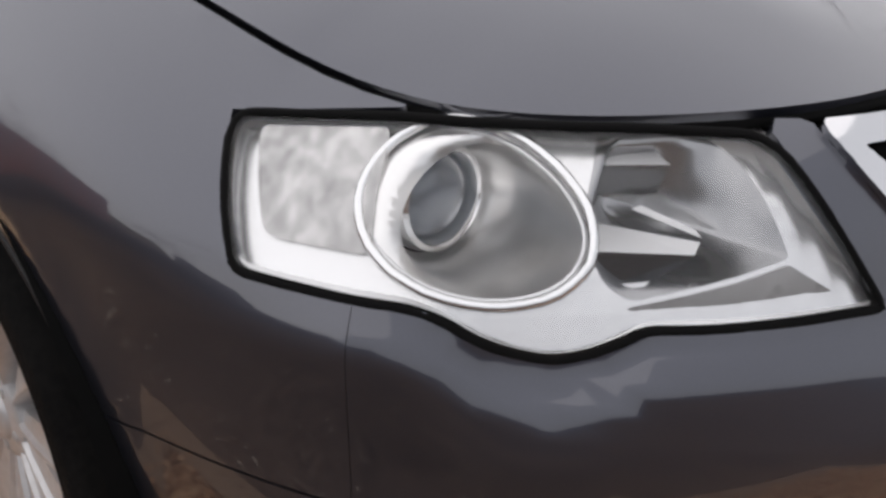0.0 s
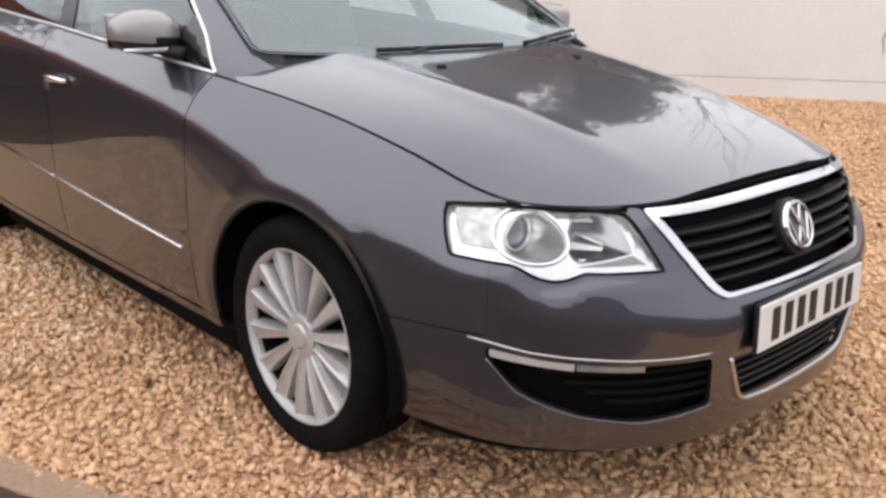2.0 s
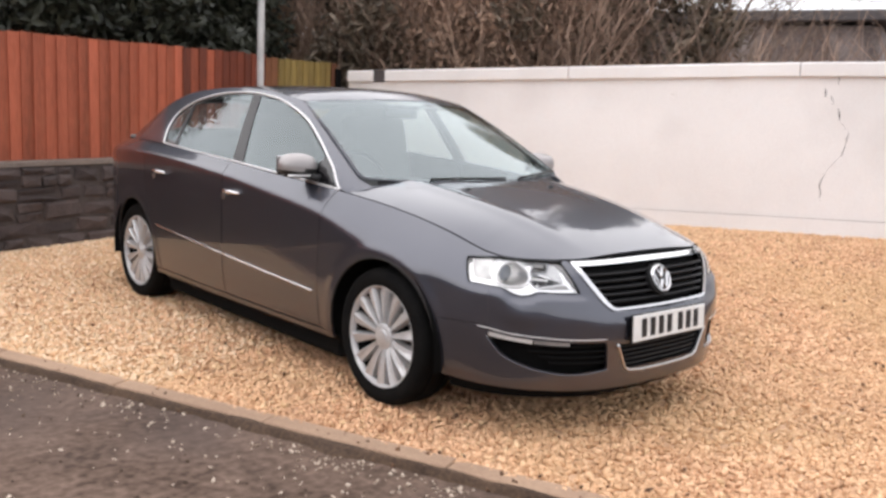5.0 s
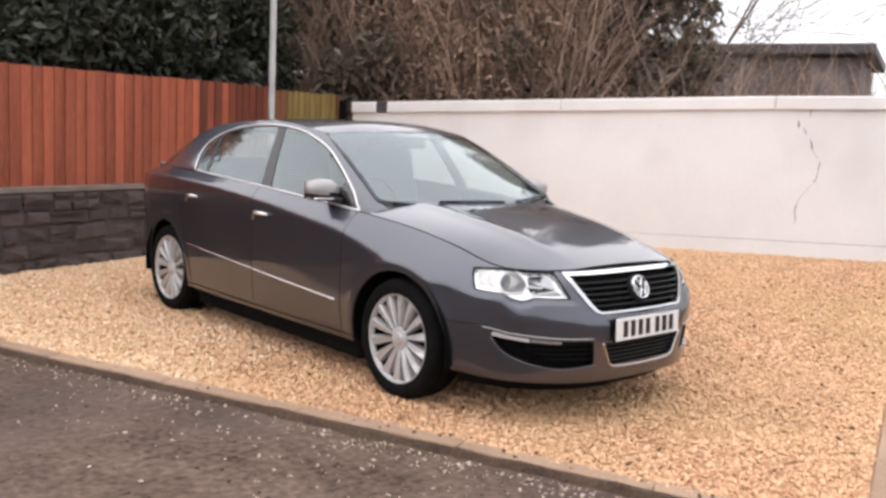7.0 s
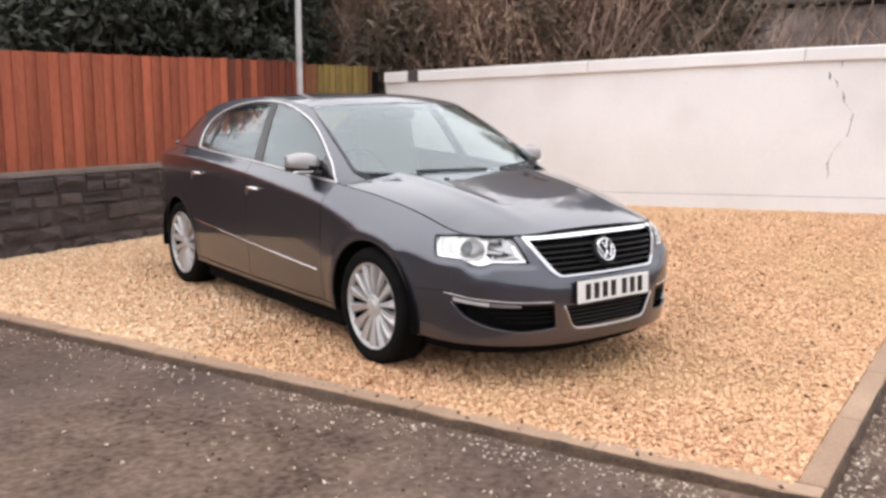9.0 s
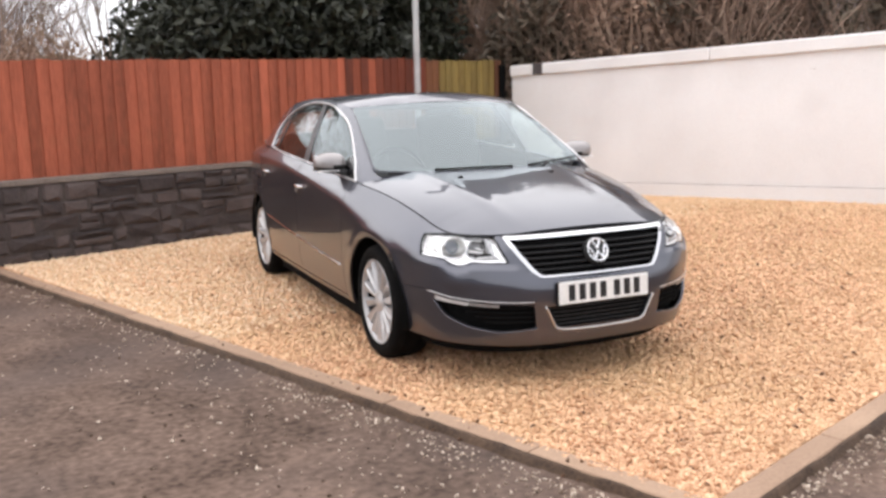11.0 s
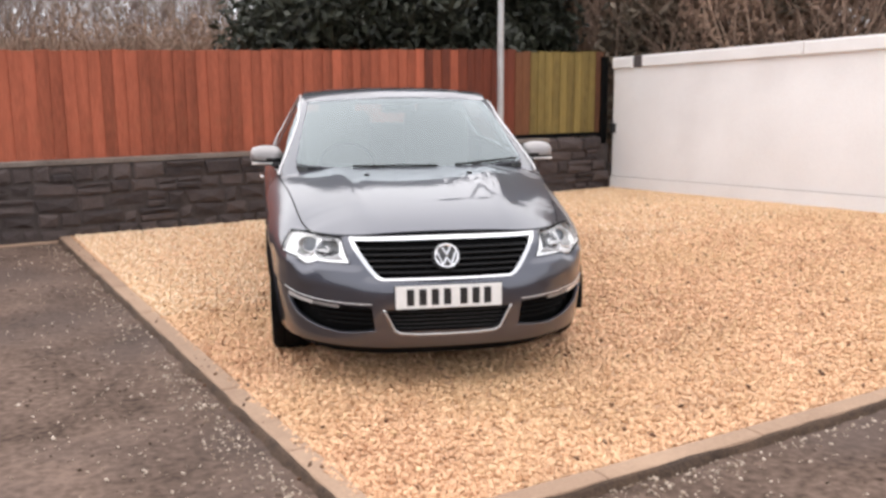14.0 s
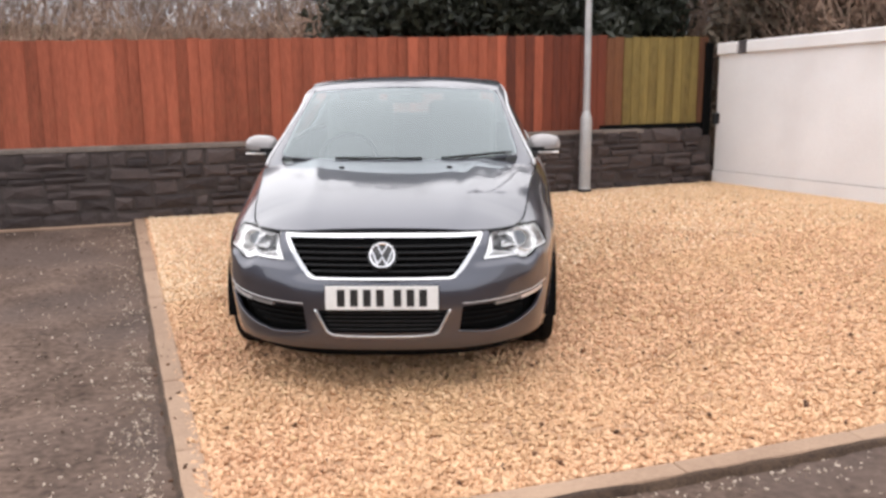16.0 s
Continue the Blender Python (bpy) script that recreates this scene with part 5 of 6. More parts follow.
for x, y, spin in ((0.752, 0, 20), (-0.745, 2.709, 9), (0.745, 2.709, 31)):
    copy_thing(wheel, pose(x, y, 0.319, 0, -90 if x < 0 else 90, 0) @ pose(0, 0, 0, 0, 0, spin))


# ---- planting behind the walls ----
def leaf_cloud(rng, centres, radii, count, size, stretch=1.6, bend=0.25):
    """Small folded leaves scattered through blobs, most near their skins: verts and faces."""
    c = np.array(centres)
    r = np.array(radii)
    pick = rng.integers(0, len(c), count)
    d = rng.normal(size=(count, 3))
    d /= np.linalg.norm(d, axis=1)[:, None]
    p = c[pick] + d * r[pick] * (rng.random((count, 1)) ** 0.35)
    u = rng.normal(size=(count, 3))
    u /= np.linalg.norm(u, axis=1)[:, None]
    v = np.cross(u, rng.normal(size=(count, 3)))
    v /= np.maximum(np.linalg.norm(v, axis=1), 1e-6)[:, None]
    n = np.cross(u, v)
    s = size * (0.5 + rng.random((count, 1)))
    V = np.stack((p - u * s * stretch, p - v * s * 0.5 + n * s * bend, p + u * s * stretch, p + v * s * 0.5 + n * s * bend), 1).reshape(-1, 3)
    i = np.arange(count)[:, None] * 4
    F = np.concatenate((i + (0, 1, 2), i + (0, 2, 3)), 1).reshape(-1, 3)
    return V, F


def fast_mesh(name, V, F, material, parent=None, smooth=False):
    V, F = np.asarray(V, np.float32), np.asarray(F, np.int32)
    me = bpy.data.meshes.new(name)
    k = F.shape[1]
    me.vertices.add(len(V))
    me.vertices.foreach_set("co", V.ravel())
    me.loops.add(F.size)
    me.loops.foreach_set("vertex_index", F.ravel())
    me.polygons.add(len(F))
    me.polygons.foreach_set("loop_start", np.arange(0, F.size, k, dtype=np.int32))
    me.polygons.foreach_set("loop_total", np.full(len(F), k, np.int32))
    me.update(calc_edges=True)
    me.validate()
    me.materials.append(material)
    ob = new(name, me)
    if parent is not None:
        ob.parent = parent
    return ob


def limbs(rng, base, height, spread, levels, start=0.05, kids=(4, 6), droop=0.0, sides=5):
    """A branching frame of tapered limbs: verts and faces of all of them, and the tips."""
    V, F, tips = [], [], []

    def grow(p, d, length, r, level):
        pts, rr = [p], [r]
        q, dd = p.copy(), d.copy()
        segs = 4 if level < 2 else 3
        for k in range(segs):
            dd = (dd + Vector(rng.normal(size=3)) * 0.16 + Vector((0, 0, 0.06 - droop * level))).normalized()
            q = q + dd * (length / segs)
            pts.append(q.copy())
            rr.append(r * (1 - 0.75 * (k + 1) / segs))
        v, f = tube(pts, rr, sides if level < 2 else 3)
        o = len(V)
        V.extend(v)
        for g in f[:-2]:
            F.append(tuple(o + i for i in g))
        tips.append(pts[-1])
        if level + 1 >= levels:
            return
        for _ in range(int(rng.integers(kids[0], kids[1] + 1))):
            k = int(rng.integers(1, segs + 1))
            side = Vector(rng.normal(size=3))
            nd = (dd * 0.75 + side.normalized() * spread).normalized()
            nd.z = abs(nd.z) * 0.8 + 0.1
            grow(pts[k], nd.normalized(), length * (0.45 + 0.3 * rng.random()), max(rr[k] * 0.7, 0.006), level + 1)

    grow(Vector(base), Vector((0.05 * rng.normal(), 0.05 * rng.normal(), 1)).normalized(), height, start * height / 3, 0)
    return V, F, tips


def evergreen(seed, a, b, h, w, label, leaf=LEAFD, z0=0.5, off=(0, 0), n=26000):
    rng = np.random.default_rng(seed)
    t = tagged(new("evergreen_tree"), label, "tree", group="evergreens behind the fence")
    base = at(a, b, -0.1)
    V, F, tips = limbs(rng, base, h * 0.8, 0.35, 3, 0.03, (5, 7))
    for v in V:
        short = 6.15 - v.dot(E1) if a > 6 else 5.5 - v.dot(E2)
        if short > 0:
            v += (E1 if a > 6 else E2) * short
    mesh_ob("trunk", V, F, BARK, t)
    cs, rs = [], []
    mid = base + at(*off)
    for _ in range(34):
        z = z0 + (h - z0) * rng.random()
        k = w * (1.05 - 0.75 * (z / h) ** 1.6) * rng.random() ** 0.6
        g = 2 * math.pi * rng.random()
        cs.append((mid.x + k * math.cos(g), mid.y + k * math.sin(g), z))
        rs.append([0.45 + 0.5 * rng.random()] * 3)
    V, F = leaf_cloud(rng, cs, rs, n, 0.052, 1.4)
    fast_mesh("crown", V, F, leaf, t)
    return t


evergreen(12, 2.3, 7.1, 4.5, 1.15, "dark dense evergreen tree behind the fence")
evergreen(13, 3.9, 6.9, 4.4, 1.3, "dark dense evergreen tree behind the fence")
evergreen(14, 3.2, 8.3, 5.0, 1.7, "tall dark evergreen tree behind the fence")
evergreen(15, 5.6, 7.2, 3.9, 1.1, "small dark evergreen tree behind the green fence end", LEAFD)

evergreen(16, 8.7, 3.6, 4.7, 1.5, "broad dark evergreen tree behind the white wall", LEAFD, 3.1, n=20000)
evergreen(17, 8.4, 1.5, 5.3, 1.2, "leafy evergreen tree overhanging the undergrowth", LEAFD, 3.6, n=6500)
evergreen(18, 8.2, 5.9, 4.4, 1.3, "broad dark evergreen tree behind the end of the white wall", LEAFD, 3.1, n=14000)
evergreen(20, 8.1, 7.6, 6.7, 1.5, "tall dark evergreen tree at the corner of the walls", LEAFD, 3.4, n=20000)
evergreen(19, 1.6, 8.2, 4.4, 1.1, "tall evergreen tree leaning over the red fence", LEAFD, 3.4, (0.1, 0), 9000)


def leafy_shrub(seed, a, b, z0, h, w, n, label, leaf=LEAFM):
    """A spreading broad-leaved bush on many stems."""
    rng = np.random.default_rng(seed)
    t = tagged(new("shrub"), label, "shrub", group="shrubs behind the white wall")
    base = at(a, b, -0.1)
    V, F, tips = limbs(rng, base, h * 0.8, 0.8, 3, 0.035, (5, 7))
    mesh_ob("stem_frame", V, F, BARK, t)
    cs, rs = [], []
    for _ in range(26):
        z = z0 + (h - z0) * rng.random()
        k, g = w * rng.random() ** 0.6, 2 * math.pi * rng.random()
        cs.append((base.x + k * math.cos(g), base.y + k * math.sin(g), z))
        rs.append([0.2 + 0.35 * rng.random()] * 3)
    V, F = leaf_cloud(rng, cs, rs, n, 0.05, 1.5)
    fast_mesh("crown", V, F, leaf, t)


leafy_shrub(71, 8.0, -3.6, 0.8, 4.5, 1.25, 12000, "dark leafy evergreen shrub behind the white wall", LEAFD)
leafy_shrub(72, 8.4, 1.35, 2.2, 3.6, 0.75, 2600, "thin leafy shrub showing over the white wall")
leafy_shrub(73, 7.6, 3.2, 1.2, 3.5, 1.0, 6500, "dark leafy shrub among the undergrowth behind the white wall")
leafy_shrub(74, 6.9, 5.4, 0.6, 2.6, 0.7, 7000, "low dark shrub behind the green fence end")


def bare_tree(seed, a, b, h, spread=0.8, levels=5, kids=(3, 5), start=0.035, lbl="bare winter tree with thin brown branches"):
    rng = np.random.default_rng(seed)
    t = tagged(new("bare_tree"), lbl, "tree", group="bare trees")
    V, F, tips = limbs(rng, (0, 0, 0), h * 0.5, spread, levels, start, kids)
    mesh_ob("branch_frame", V, F, BARK, t)
    t.matrix_basis = Matrix.Translation(at(a, b, -0.2))
    return t


_t1 = bare_tree(21, 9.6, 4.6, 6.0)
_t2 = bare_tree(22, 9.2, 2.2, 5.0, 0.9)
_t3 = bare_tree(23, 9.5, 6.5, 8.0, 0.7)
random.seed(9)
for src, a, b, s in ((_t1, 9.8, 1.6, 1.0), (_t2, 9.0, 5.6, 0.9), (_t2, 9.4, 0.2, 0.75), (_t3, 8.8, 8.5, 1.0), (_t1, 9.3, 3.4, 0.8), (_t3, 12, 3.5, 1.1), (_t1, 11.5, 8.0, 1.2), (_t2, 9.1, 7.0, 0.8),
                     (_t3, -5.5, 19, 0.9), (_t1, -8.5, 17, 1.0), (_t3, -11.5, 20, 1.0), (_t1, -3.0, 22, 1.1), (_t3, -15, 18, 1.1), (_t2, -6.6, 14, 0.9), (_t2, -10, 13, 0.9), (_t3, -20, 19, 1.2),
                     (_t1, 0.5, 19, 1.0), (_t3, 2.5, 21, 1.0), (_t2, -1.2, 16, 1.0), (_t3, -9.3, 22, 1.1), (_t1, -13, 23, 1.1), (_t3, -7.2, 24, 1.0), (_t2, -12.5, 15, 1.0), (_t1, -5, 17, 0.9), (_t2, -8.4, 15, 1.1), (_t3, -1.6, 25, 1.2),
                     (_t1, -1.0, 15, 1.3), (_t3, 1.6, 16, 1.1), (_t1, 3.6, 18, 1.3), (_t2, 0.6, 14, 1.3), (_t3, -2.6, 18, 1.2), (_t2, -4.2, 20, 1.5), (_t1, 1.0, 23, 1.6), (_t2, 2.6, 15, 1.2), (_t3, 4.4, 22, 1.3), (_t1, -0.3, 27, 1.8),
                     (_t2, 14, -2.5, 1.0), (_t1, 17, -4.5, 0.9), (_t2, -3.6, 15, 0.8)):
    c = copy_thing(src, Matrix.Translation(at(a, b, -0.2)) @ Matrix.Rotation(random.uniform(0, 6.28), 4, "Z"))
    c.scale = (s, s, s * random.uniform(0.9, 1.1))

# Brown undergrowth: thin upright stems and dry leaves.


def brush(a0, a1, b0, b1, h, stems, leaves, name, label, seed, twig=TWIG, leaf=LEAFB):
    rng = np.random.default_rng(seed)
    A, B = a0 + (a1 - a0) * rng.random(stems), b0 + (b1 - b0) * rng.random(stems)
    base = np.outer(A, np.array(E1)) + np.outer(B, np.array(E2))
    base[:, 2] = -0.1 + (h * 0.75) * rng.random(stems)
    lean = rng.normal(size=(stems, 3)) * 0.6
    lean[:, 2] = 1
    L = h * (0.08 + 0.5 * rng.random(stems) ** 2)[:, None]
    top = base + lean * L
    mid = (base + top) / 2 + rng.normal(size=(stems, 3)) * 0.16 * L
    side = rng.normal(size=(stems, 3))
    side[:, 2] = 0
    side *= (0.009 / np.linalg.norm(side, axis=1))[:, None]
    lim = 6.05
    for q in (base, mid, top):
        aa = q @ np.array(E1)
        if a0 > 5:
            q += np.outer(np.maximum(0, lim - aa), np.array(E1))
    V = np.stack((base - side, base + side, mid - side * 0.8, mid + side * 0.8, top - side * 0.3, top + side * 0.3), 1).reshape(-1, 3)
    i = np.arange(stems)[:, None] * 6
    F = np.concatenate((i + (0, 1, 3, 2), i + (2, 3, 5, 4)), 1).reshape(-1, 4)
    root = tagged(new(name), label, "undergrowth", kind="stuff")
    fast_mesh("stems", V, F, twig, root)
    n = 60
    A, B = a0 + (a1 - a0) * rng.random(n), b0 + (b1 - b0) * rng.random(n)
    cs = np.outer(A, np.array(E1)) + np.outer(B, np.array(E2))
    cs[:, 2] = h * 0.75 * rng.random(n) ** 0.8
    V, F = leaf_cloud(rng, cs, np.full((n, 3), 0.7), int(leaves * 1.4), 0.034, 1.7)
    fast_mesh("dry_leaves", V, F, leaf, root)


brush(6.6, 9.5, 1.9, 10.0, 4.6, 9000, 26000, "undergrowth", "tangled brown undergrowth behind the white wall", 41)
V, F = [], []
for i in range(61):
    for j in range(7):
        a, b = -16 + 0.36 * i, 15.5 + 0.8 * j
        k = math.sin(math.pi * min(j, 3.5) / 7) ** 1.5
        V.append(at(a, b, -0.2 + k * (2.75 + 0.45 * noise.noise(Vector((a * 0.35, b * 0.2, 3))) + 0.12 * noise.noise(Vector((a * 1.7, b, 9))))))
for i in range(60):
    for j in range(6):
        q = i * 7 + j
        F.append((q, q + 7, q + 8, q + 1))
tagged(mesh_ob("ground_bank", V, F, BANKG, smooth=True), "rough tan winter grass bank beyond the red fence", "bank", kind="structure")
brush(-9, 4.0, 13.0, 16.0, 2.9, 8000, 18000, "undergrowth", "low tan undergrowth behind the red fence", 42)
brush(-9, 5.0, 17.0, 21.0, 5.0, 9500, 400, "undergrowth", "thin pale winter saplings behind the red fence", 44, GREYTWIG, GREYTWIG)
brush(6.6, 11.0, -6.0, 2.0, 2.5, 4200, 8000, "undergrowth", "sparse brown undergrowth behind the white wall", 43)

# Low flat-roofed building behind the undergrowth.
bld = tagged(new("outbuilding"), "long low brown outbuilding with a dark flat roof edge", "building")
part("wall", box_bm(5, 11.4, 3.6, at(22, 5.3, 1.9), 0.02, SITEROT), BRICKW, bld)
part("roof", box_bm(5.6, 12.0, 0.26, at(22, 5.3, 3.90), 0.03, SITEROT), ROOFF, bld)
V, F = tube([at(26, 14 - 1.6 * i, 6.15 - 0.12 * i - 0.10 * math.sin(math.pi * i / 18)) for i in range(19)], 0.012, 5)
tagged(mesh_ob("overhead_wire", V, F, BLACKP), "thin black overhead wire above the outbuilding", "wire")
# Plain unseen walls, added to close the place behind the camera.
site_box("wall_street", -16.0, -15.6, -24, 16, -0.3, 2.0, GREYW, bevel=0.0)
tagged(bpy.data.objects["wall_street"], "plain grey rendered wall added out of view across the drive", "wall", kind="structure")
site_box("wall_back", -16.0, 4.0, -24.4, -24, -0.3, 2.0, GREYW, bevel=0.0)
tagged(bpy.data.objects["wall_back"], "plain grey rendered wall added out of view at the far side of the drive", "wall", kind="structure")


# ---- fence boards ----
def board_mesh(name, w, h, material):
    bm = bmesh.new()
    prof = [(0, 0), (w, 0), (w, 0.008), (0, 0.020)]
    lo = [bm.verts.new((x, -y, 0)) for x, y in prof]
    hi = [bm.verts.new((x, -y, h)) for x, y in prof]
    for i in range(4):
        j = (i + 1) % 4
        bm.faces.new((lo[i], lo[j], hi[j], hi[i]))
    bm.faces.new(lo[::-1])
    bm.faces.new(hi)
    bmesh.ops.recalc_face_normals(bm, faces=bm.faces[:])
    me = bpy.data.meshes.new(name)
    bm.to_mesh(me)
    bm.free()
    me.materials.append(material)
    return me


_red, _drk, _yel, _mid = board_mesh("board", 0.135, 1.08, REDWOOD), board_mesh("board", 0.135, 1.08, SHADERED), board_mesh("board", 0.135, 1.03, YELWOOD), board_mesh("board", 0.135, 1.08, MIDWOOD)
random.seed(17)
a = -4.13
while a < 5.5:
    yellow = a > 4.06
    # Past 5.33 brown boards paint the soft shade over the weathered end.
    weathered = 4.36 < a < 5.33
    # Red boards towards the lamp post take the copy with evergreen shade painted in.
    ob = new("board", (_yel if weathered else _mid) if yellow else _drk if a > 3.35 + random.uniform(-1.0, 0.3) else _red)
    ob.parent = fence
    z = 0.757 + (0.045 if yellow else 0)
    top = 1.81 + 0.012 * (a + 1) + random.uniform(-0.008, 0.008) - (0.03 if yellow else 0)
    ob.matrix_basis = Matrix.Translation(at(a, STONE_B + 0.12 + random.uniform(-0.004, 0.004), z)) @ SITEROT @ Matrix.Rotation(random.uniform(-0.006, 0.006), 4, "Y") @ Matrix.Diagonal((1, 1, (top - z) / (1.03 if ob.data == _yel else 1.08), 1))
    a += 0.118
# Shade at the fence end is put into the post's near-black colour.
part("end_post", box_bm(0.11, 0.09, 1.22, at(5.565, STONE_B + 0.12, 1.18), 0.006, SITEROT), DARK, fence, "near-black end post with the shade of the fence end in its colour")
# Near-black board paints the dark gap beneath the boards.
part("foot_board", box_bm(1.46, 0.05, 0.05, at(4.79, STONE_B + 0.12, 0.782), 0.004, SITEROT), DARK, fence, "near-black board painting the dark gap under the weathered end")
for z in (0.9, 1.3, 1.66):
    part("rail", box_bm(9.6, 0.04, 0.08, at(0.7, STONE_B + 0.15, z), 0.004, SITEROT), REDWOOD, fence)


# ---- rubble of the stone wall ----
random.seed(23)


def stone_mesh(w, h, d):
    """A rough squared stone with a bulging, uneven face."""
    bm = bmesh.new()
    bmesh.ops.create_cube(bm, size=1, matrix=Matrix.Diagonal((w, d, h, 1)))
    bmesh.ops.bevel(bm, geom=bm.edges[:], offset=min(h, w) * 0.17, segments=1, affect="EDGES")
    face = min(bm.faces, key=lambda f: f.calc_center_median().y)
    mid = bmesh.ops.poke(bm, faces=[face])["verts"][0]
    mid.co += Vector((random.uniform(-0.2, 0.2) * w, -random.uniform(0.004, 0.022), random.uniform(-0.2, 0.2) * h))
    for v in bm.verts:
        v.co += Vector((random.uniform(-1, 1) * w * 0.05, random.uniform(-1, 1) * 0.010, random.uniform(-1, 1) * h * 0.09))
    me = bpy.data.meshes.new("stone")
    bm.to_mesh(me)
    bm.free()
    me.materials.append(RUBBLE)
    return me


_stones = [(w, h, stone_mesh(w, h, 0.12)) for w in (0.14, 0.22, 0.31, 0.42) for h in (0.085, 0.12, 0.155) for _ in range(3)]


def lay(a, z, w, h):
    """One stone, its lower corner at (a, z), taken from the pile and dressed to fit."""
    sw, sh, me = min(random.sample(_stones, 10), key=lambda q: abs(q[0] / w - 1) + abs(q[1] / h - 1))
    ob = new("stone", me)
    ob.parent = wall_stone
    up = rise(a, STONE_B) if a > 3 else 0
    ob.matrix_basis = (Matrix.Translation(at(a + w / 2, STONE_B + 0.042 + random.uniform(-0.014, 0.010), z + h / 2 + up)) @ SITEROT
                       @ Matrix.Rotation(random.uniform(-0.05, 0.05), 4, "Y") @ Matrix.Diagonal(((w - 0.010) / sw, 1, (h - 0.009) / sh, 1)))


z = -0.06
for hh in (0.16, 0.14, 0.165, 0.13, 0.17):
    a = -7.4 + random.uniform(0, 0.2)
    while a < 5.35:
        w = random.choice((0.16, 0.2, 0.26, 0.32, 0.4))
        if random.random() < 0.3:
            cut = hh * random.uniform(0.4, 0.6)
            lay(a, z, w, cut)
            lay(a, z + cut, w, hh - cut)
        else:
            lay(a, z, w, hh)
        a += w
    z += hh


# ---- loose gravel ----
def chips(seed, n, place, size, name, material, label, spread=0.5):
    rng = np.random.default_rng(seed)
    base = np.array(((1, 0, 0), (-1, 0, 0), (0, 1, 0), (0, -1, 0), (0, 0, 1), (0, 0, -1)), float)
    tri = np.array(((0, 2, 4), (2, 1, 4), (1, 3, 4), (3, 0, 4), (2, 0, 5), (1, 2, 5), (3, 1, 5), (0, 3, 5)))
    P = place(rng, n)
    n = len(P)
    s = size * (0.55 + 1.0 * rng.random((n, 1, 1)) ** 1.6)
    V = base[None] * (np.array((1.25, 0.9, 0.62)) * (0.75 + spread * rng.random((n, 1, 3)))) * s + rng.normal(size=(n, 6, 3)) * s * 0.16
    q = rng.normal(size=(n, 4)) * (1.0, 0.35, 0.35, 1.0)
    q /= np.linalg.norm(q, axis=1)[:, None]
    w, x, y, z = q.T
    R = np.stack((1 - 2 * (y * y + z * z), 2 * (x * y - z * w), 2 * (x * z + y * w), 2 * (x * y + z * w), 1 - 2 * (x * x + z * z), 2 * (y * z - x * w), 2 * (x * z - y * w), 2 * (y * z + x * w),
                  1 - 2 * (x * x + y * y)), 1).reshape(n, 3, 3)
    V = np.einsum("nij,nkj->nki", R, V) + P[:, None, :]
    F = (np.arange(n)[:, None, None] * 6 + tri[None]).reshape(-1, 3)
    ob = fast_mesh(name, V.reshape(-1, 3), F, material)
    return tagged(ob, label, "gravel", kind="stuff")


def np_rise(a, b):
    t = np.clip((a - 1.0) / 4.6, 0, 1)
    return t * t * (3 - 2 * t) * (0.05 + 0.036 * np.clip(4.9 - b, -1, 8))


def bay(rng, n):
    a = KERB_A - 0.035 + (WALL_A - KERB_A - 0.03) * rng.random(n) ** 1.25
    b = KERB_B + 0.01 + (STONE_B - KERB_B - 0.02) * rng.random(n) ** 1.25
    z = np_rise(a, b) - 0.006 + 0.012 * rng.random(n)
    return np.outer(a, np.array(E1)) + np.outer(b, np.array(E2)) + np.stack((0 * z, 0 * z, z), 1)


def stray(rng, n):
    k = rng.random(n) < 0.55
    d = np.abs(rng.normal(size=n))
    near = rng.random(n) < 0.6
    d = np.where(near, 0.10 * d, 0.5 * d)
    a = np.where(k, KERB_A - KERB_W - 0.045 - d, -1.3 + 5.5 * rng.random(n) ** 1.3)
    b = np.where(k, -2.6 + 7.4 * rng.random(n) ** 1.5, KERB_B - KERB_W - 0.02 - d)
    c = rng.random(n) < 0.3
    a = np.where(c, np.where(k, a, -1.35 + 1.6 * rng.random(n)), a)
    b = np.where(c & k, -2.4 + 2.6 * rng.random(n), b)
    m = rng.random(n) < 0.10
    a = np.where(m, -5 + 4 * rng.random(n), a)
    b = np.where(m, -4.5 + 9 * rng.random(n), b)
    ok = (a < KERB_A - KERB_W - 0.04) | (b < KERB_B - KERB_W - 0.01)
    a, b = a[ok], b[ok]
    z = np_rise(a, b) - 0.026
    return np.outer(a, np.array(E1)) + np.outer(b, np.array(E2)) + np.stack((0 * z, 0 * z, z), 1)


def litter(rng, n):
    a, b = -6 + 10 * rng.random(n), -6.5 + 11 * rng.random(n)
    ok = (a < KERB_A - KERB_W - 0.08) | (b < KERB_B - KERB_W - 0.08)
    a, b = a[ok], b[ok]
    z = np_rise(a, b) - 0.028
    return np.outer(a, np.array(E1)) + np.outer(b, np.array(E2)) + np.stack((0 * z, 0 * z, z), 1)


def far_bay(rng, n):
    """Paler stones, denser towards the white wall and corner, lightened against self-shading there."""
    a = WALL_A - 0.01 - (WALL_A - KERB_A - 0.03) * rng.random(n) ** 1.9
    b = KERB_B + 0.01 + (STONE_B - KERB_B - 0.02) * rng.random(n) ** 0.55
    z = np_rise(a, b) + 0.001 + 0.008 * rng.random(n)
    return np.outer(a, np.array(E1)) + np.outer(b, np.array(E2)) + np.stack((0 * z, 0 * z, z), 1)


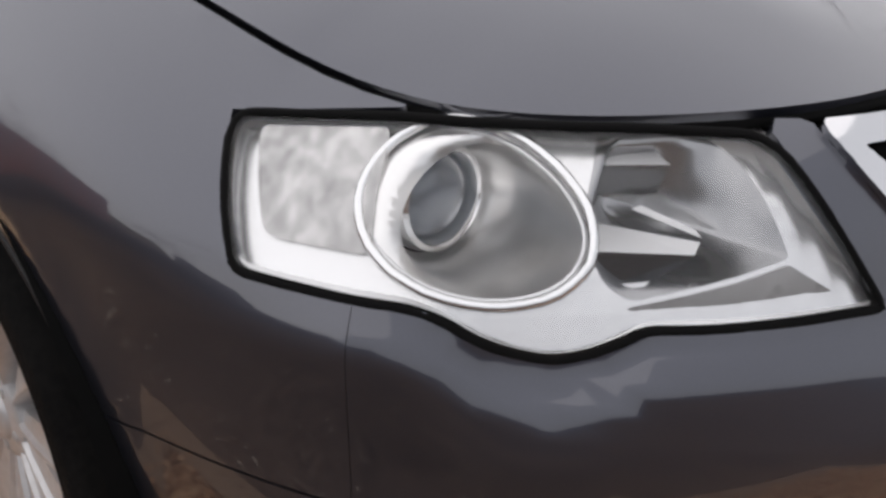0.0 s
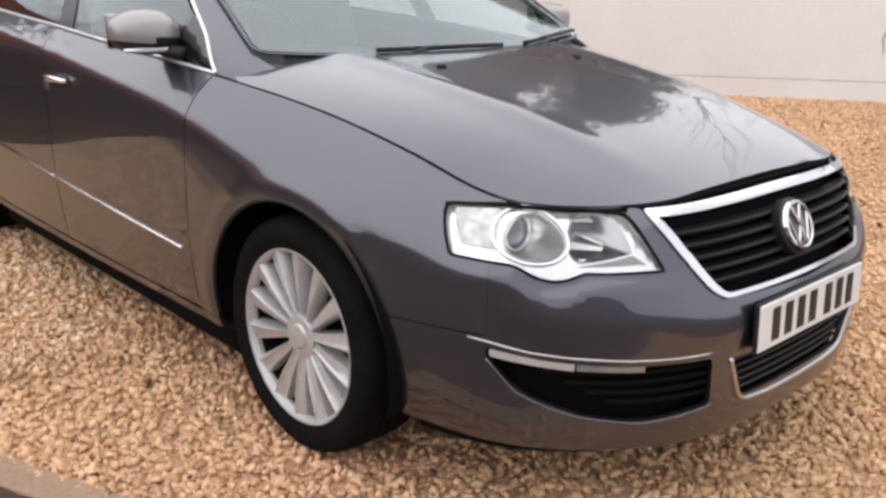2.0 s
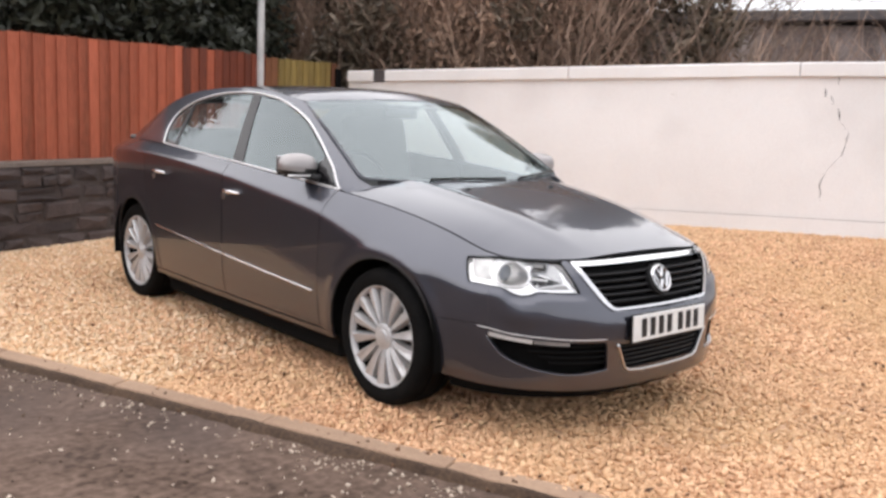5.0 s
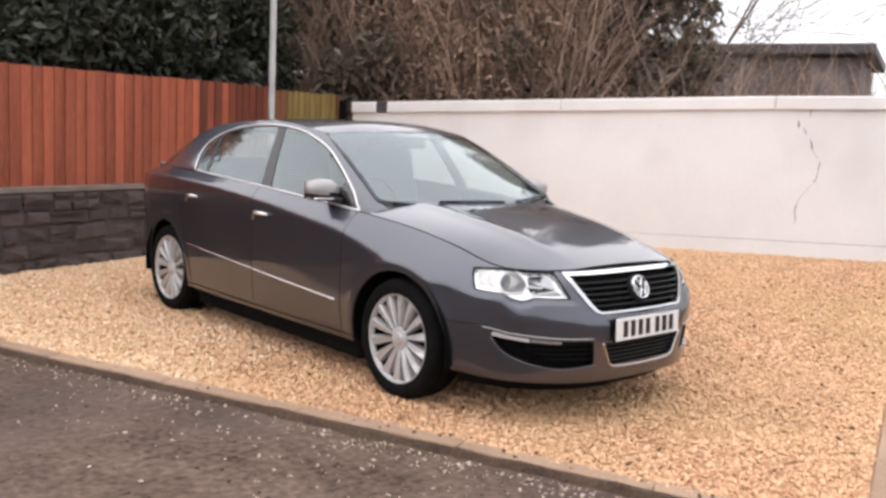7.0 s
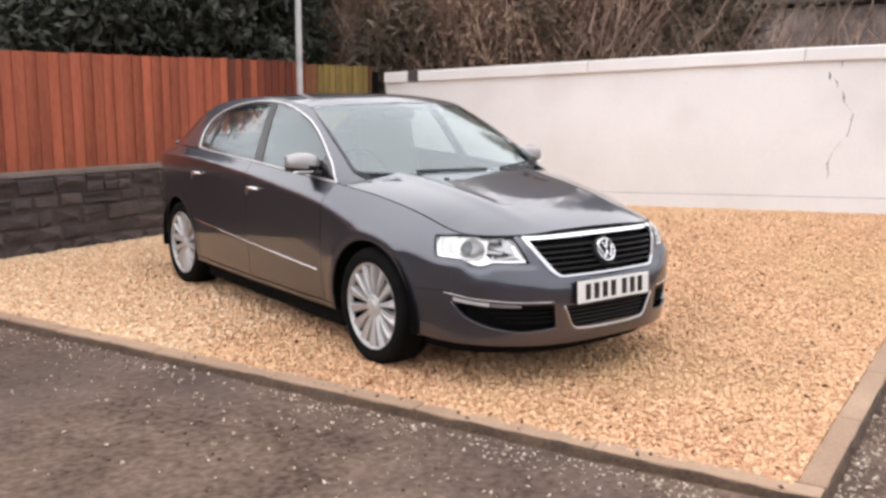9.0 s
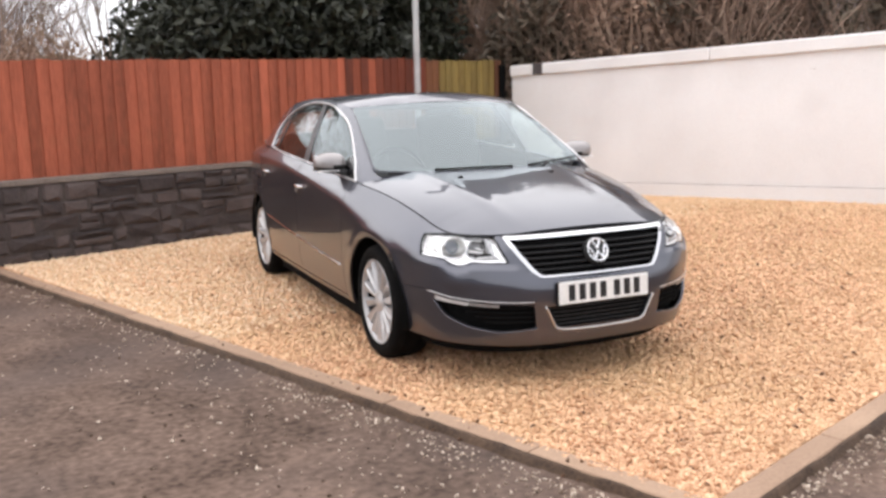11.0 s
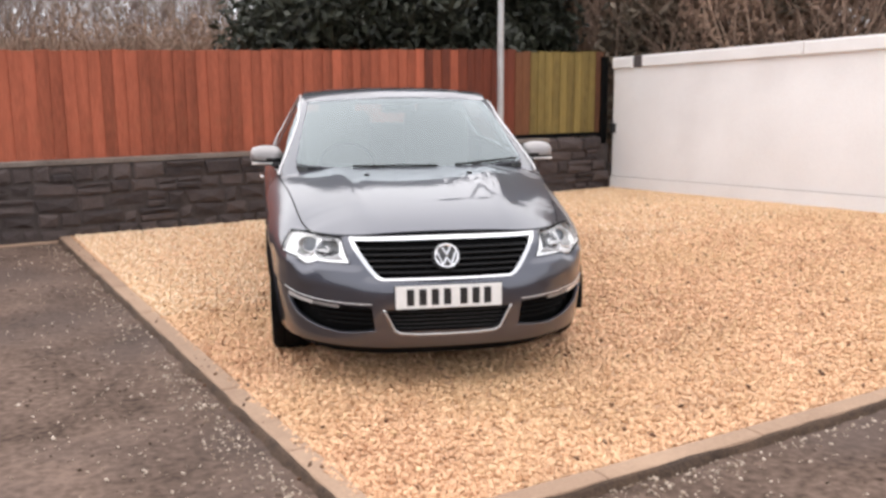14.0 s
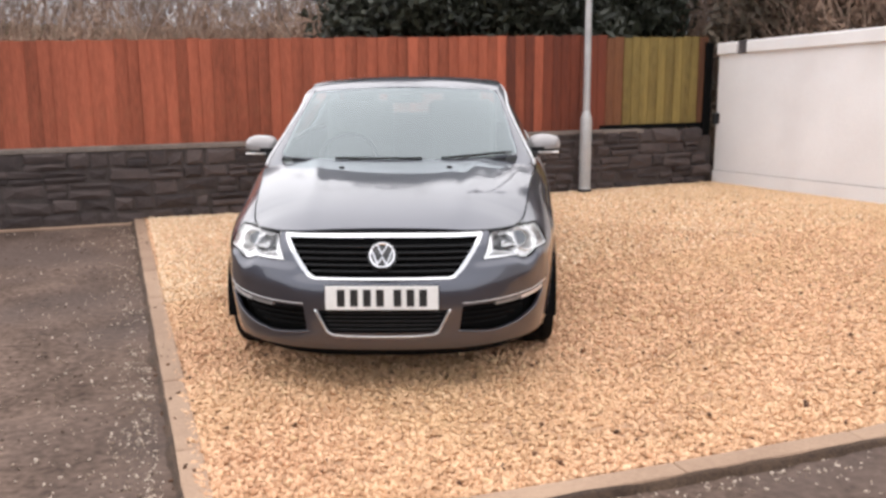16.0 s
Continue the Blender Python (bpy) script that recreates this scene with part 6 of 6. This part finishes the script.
chips(51, 120000, bay, 0.0135, "gravel", STONE, "loose golden gravel chippings filling the bay")
chips(55, 34000, far_bay, 0.0135, "gravel", YELSTONE, "pale yellow gravel chippings, lightened against self-shading, denser towards the walls")
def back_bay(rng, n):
    """Pale stones that paint the bay brighter along the foot of the stone wall."""
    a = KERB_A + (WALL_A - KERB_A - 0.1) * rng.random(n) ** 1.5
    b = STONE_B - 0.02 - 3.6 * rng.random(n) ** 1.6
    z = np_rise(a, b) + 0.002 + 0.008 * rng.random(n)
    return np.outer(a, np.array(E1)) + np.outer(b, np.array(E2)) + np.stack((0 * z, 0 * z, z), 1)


def bay_scraps(rng, n):
    """Dark scraps of leaf lying on the gravel."""
    a, b = KERB_A + 0.05 + 6.4 * rng.random(n), KERB_B + 0.05 + 5.5 * rng.random(n) ** 1.3
    z = np_rise(a, b) + 0.013
    return np.outer(a, np.array(E1)) + np.outer(b, np.array(E2)) + np.stack((0 * z, 0 * z, z), 1)


chips(56, 20000, back_bay, 0.0135, "gravel", BRIGHTSTONE, "pale gravel chippings painting the bay brighter along the stone wall")
chips(57, 420, bay_scraps, 0.010, "dead_leaves", DEADLEAF, "brown scraps of leaf lying on the gravel")
chips(53, 2600, litter, 0.0075, "leaf_litter", EARTH, "dark scraps of leaf and earth on the tarmac")
chips(52, 2400, stray, 0.0068, "stray_stones", PALE, "pale gravel stones strayed onto the tarmac")


def scraps(rng, n):
    """Drifts of dead leaf along the long kerb, a few on its top."""
    b = -2.0 + 6.6 * rng.random(n)
    drift = 0.5 + 0.5 * np.sin(b * 2.3) * np.sin(b * 5.1 + 1)
    b, drift = b[drift > 0.45 * rng.random(n) + 0.2], None
    off = KERB_W * (1.25 - 1.5 * rng.random(len(b)) ** 2.2)
    a = -1.212 - SKEW * (b - 1.35) - off
    z = np.where(off > KERB_W, -0.024, 0.017) + np_rise(a, b)
    return np.outer(a, np.array(E1)) + np.outer(b, np.array(E2)) + np.stack((0 * z, 0 * z, z), 1)


chips(54, 130, scraps, 0.009, "dead_leaves", DEADLEAF, "dry brown leaf scraps along the kerb")
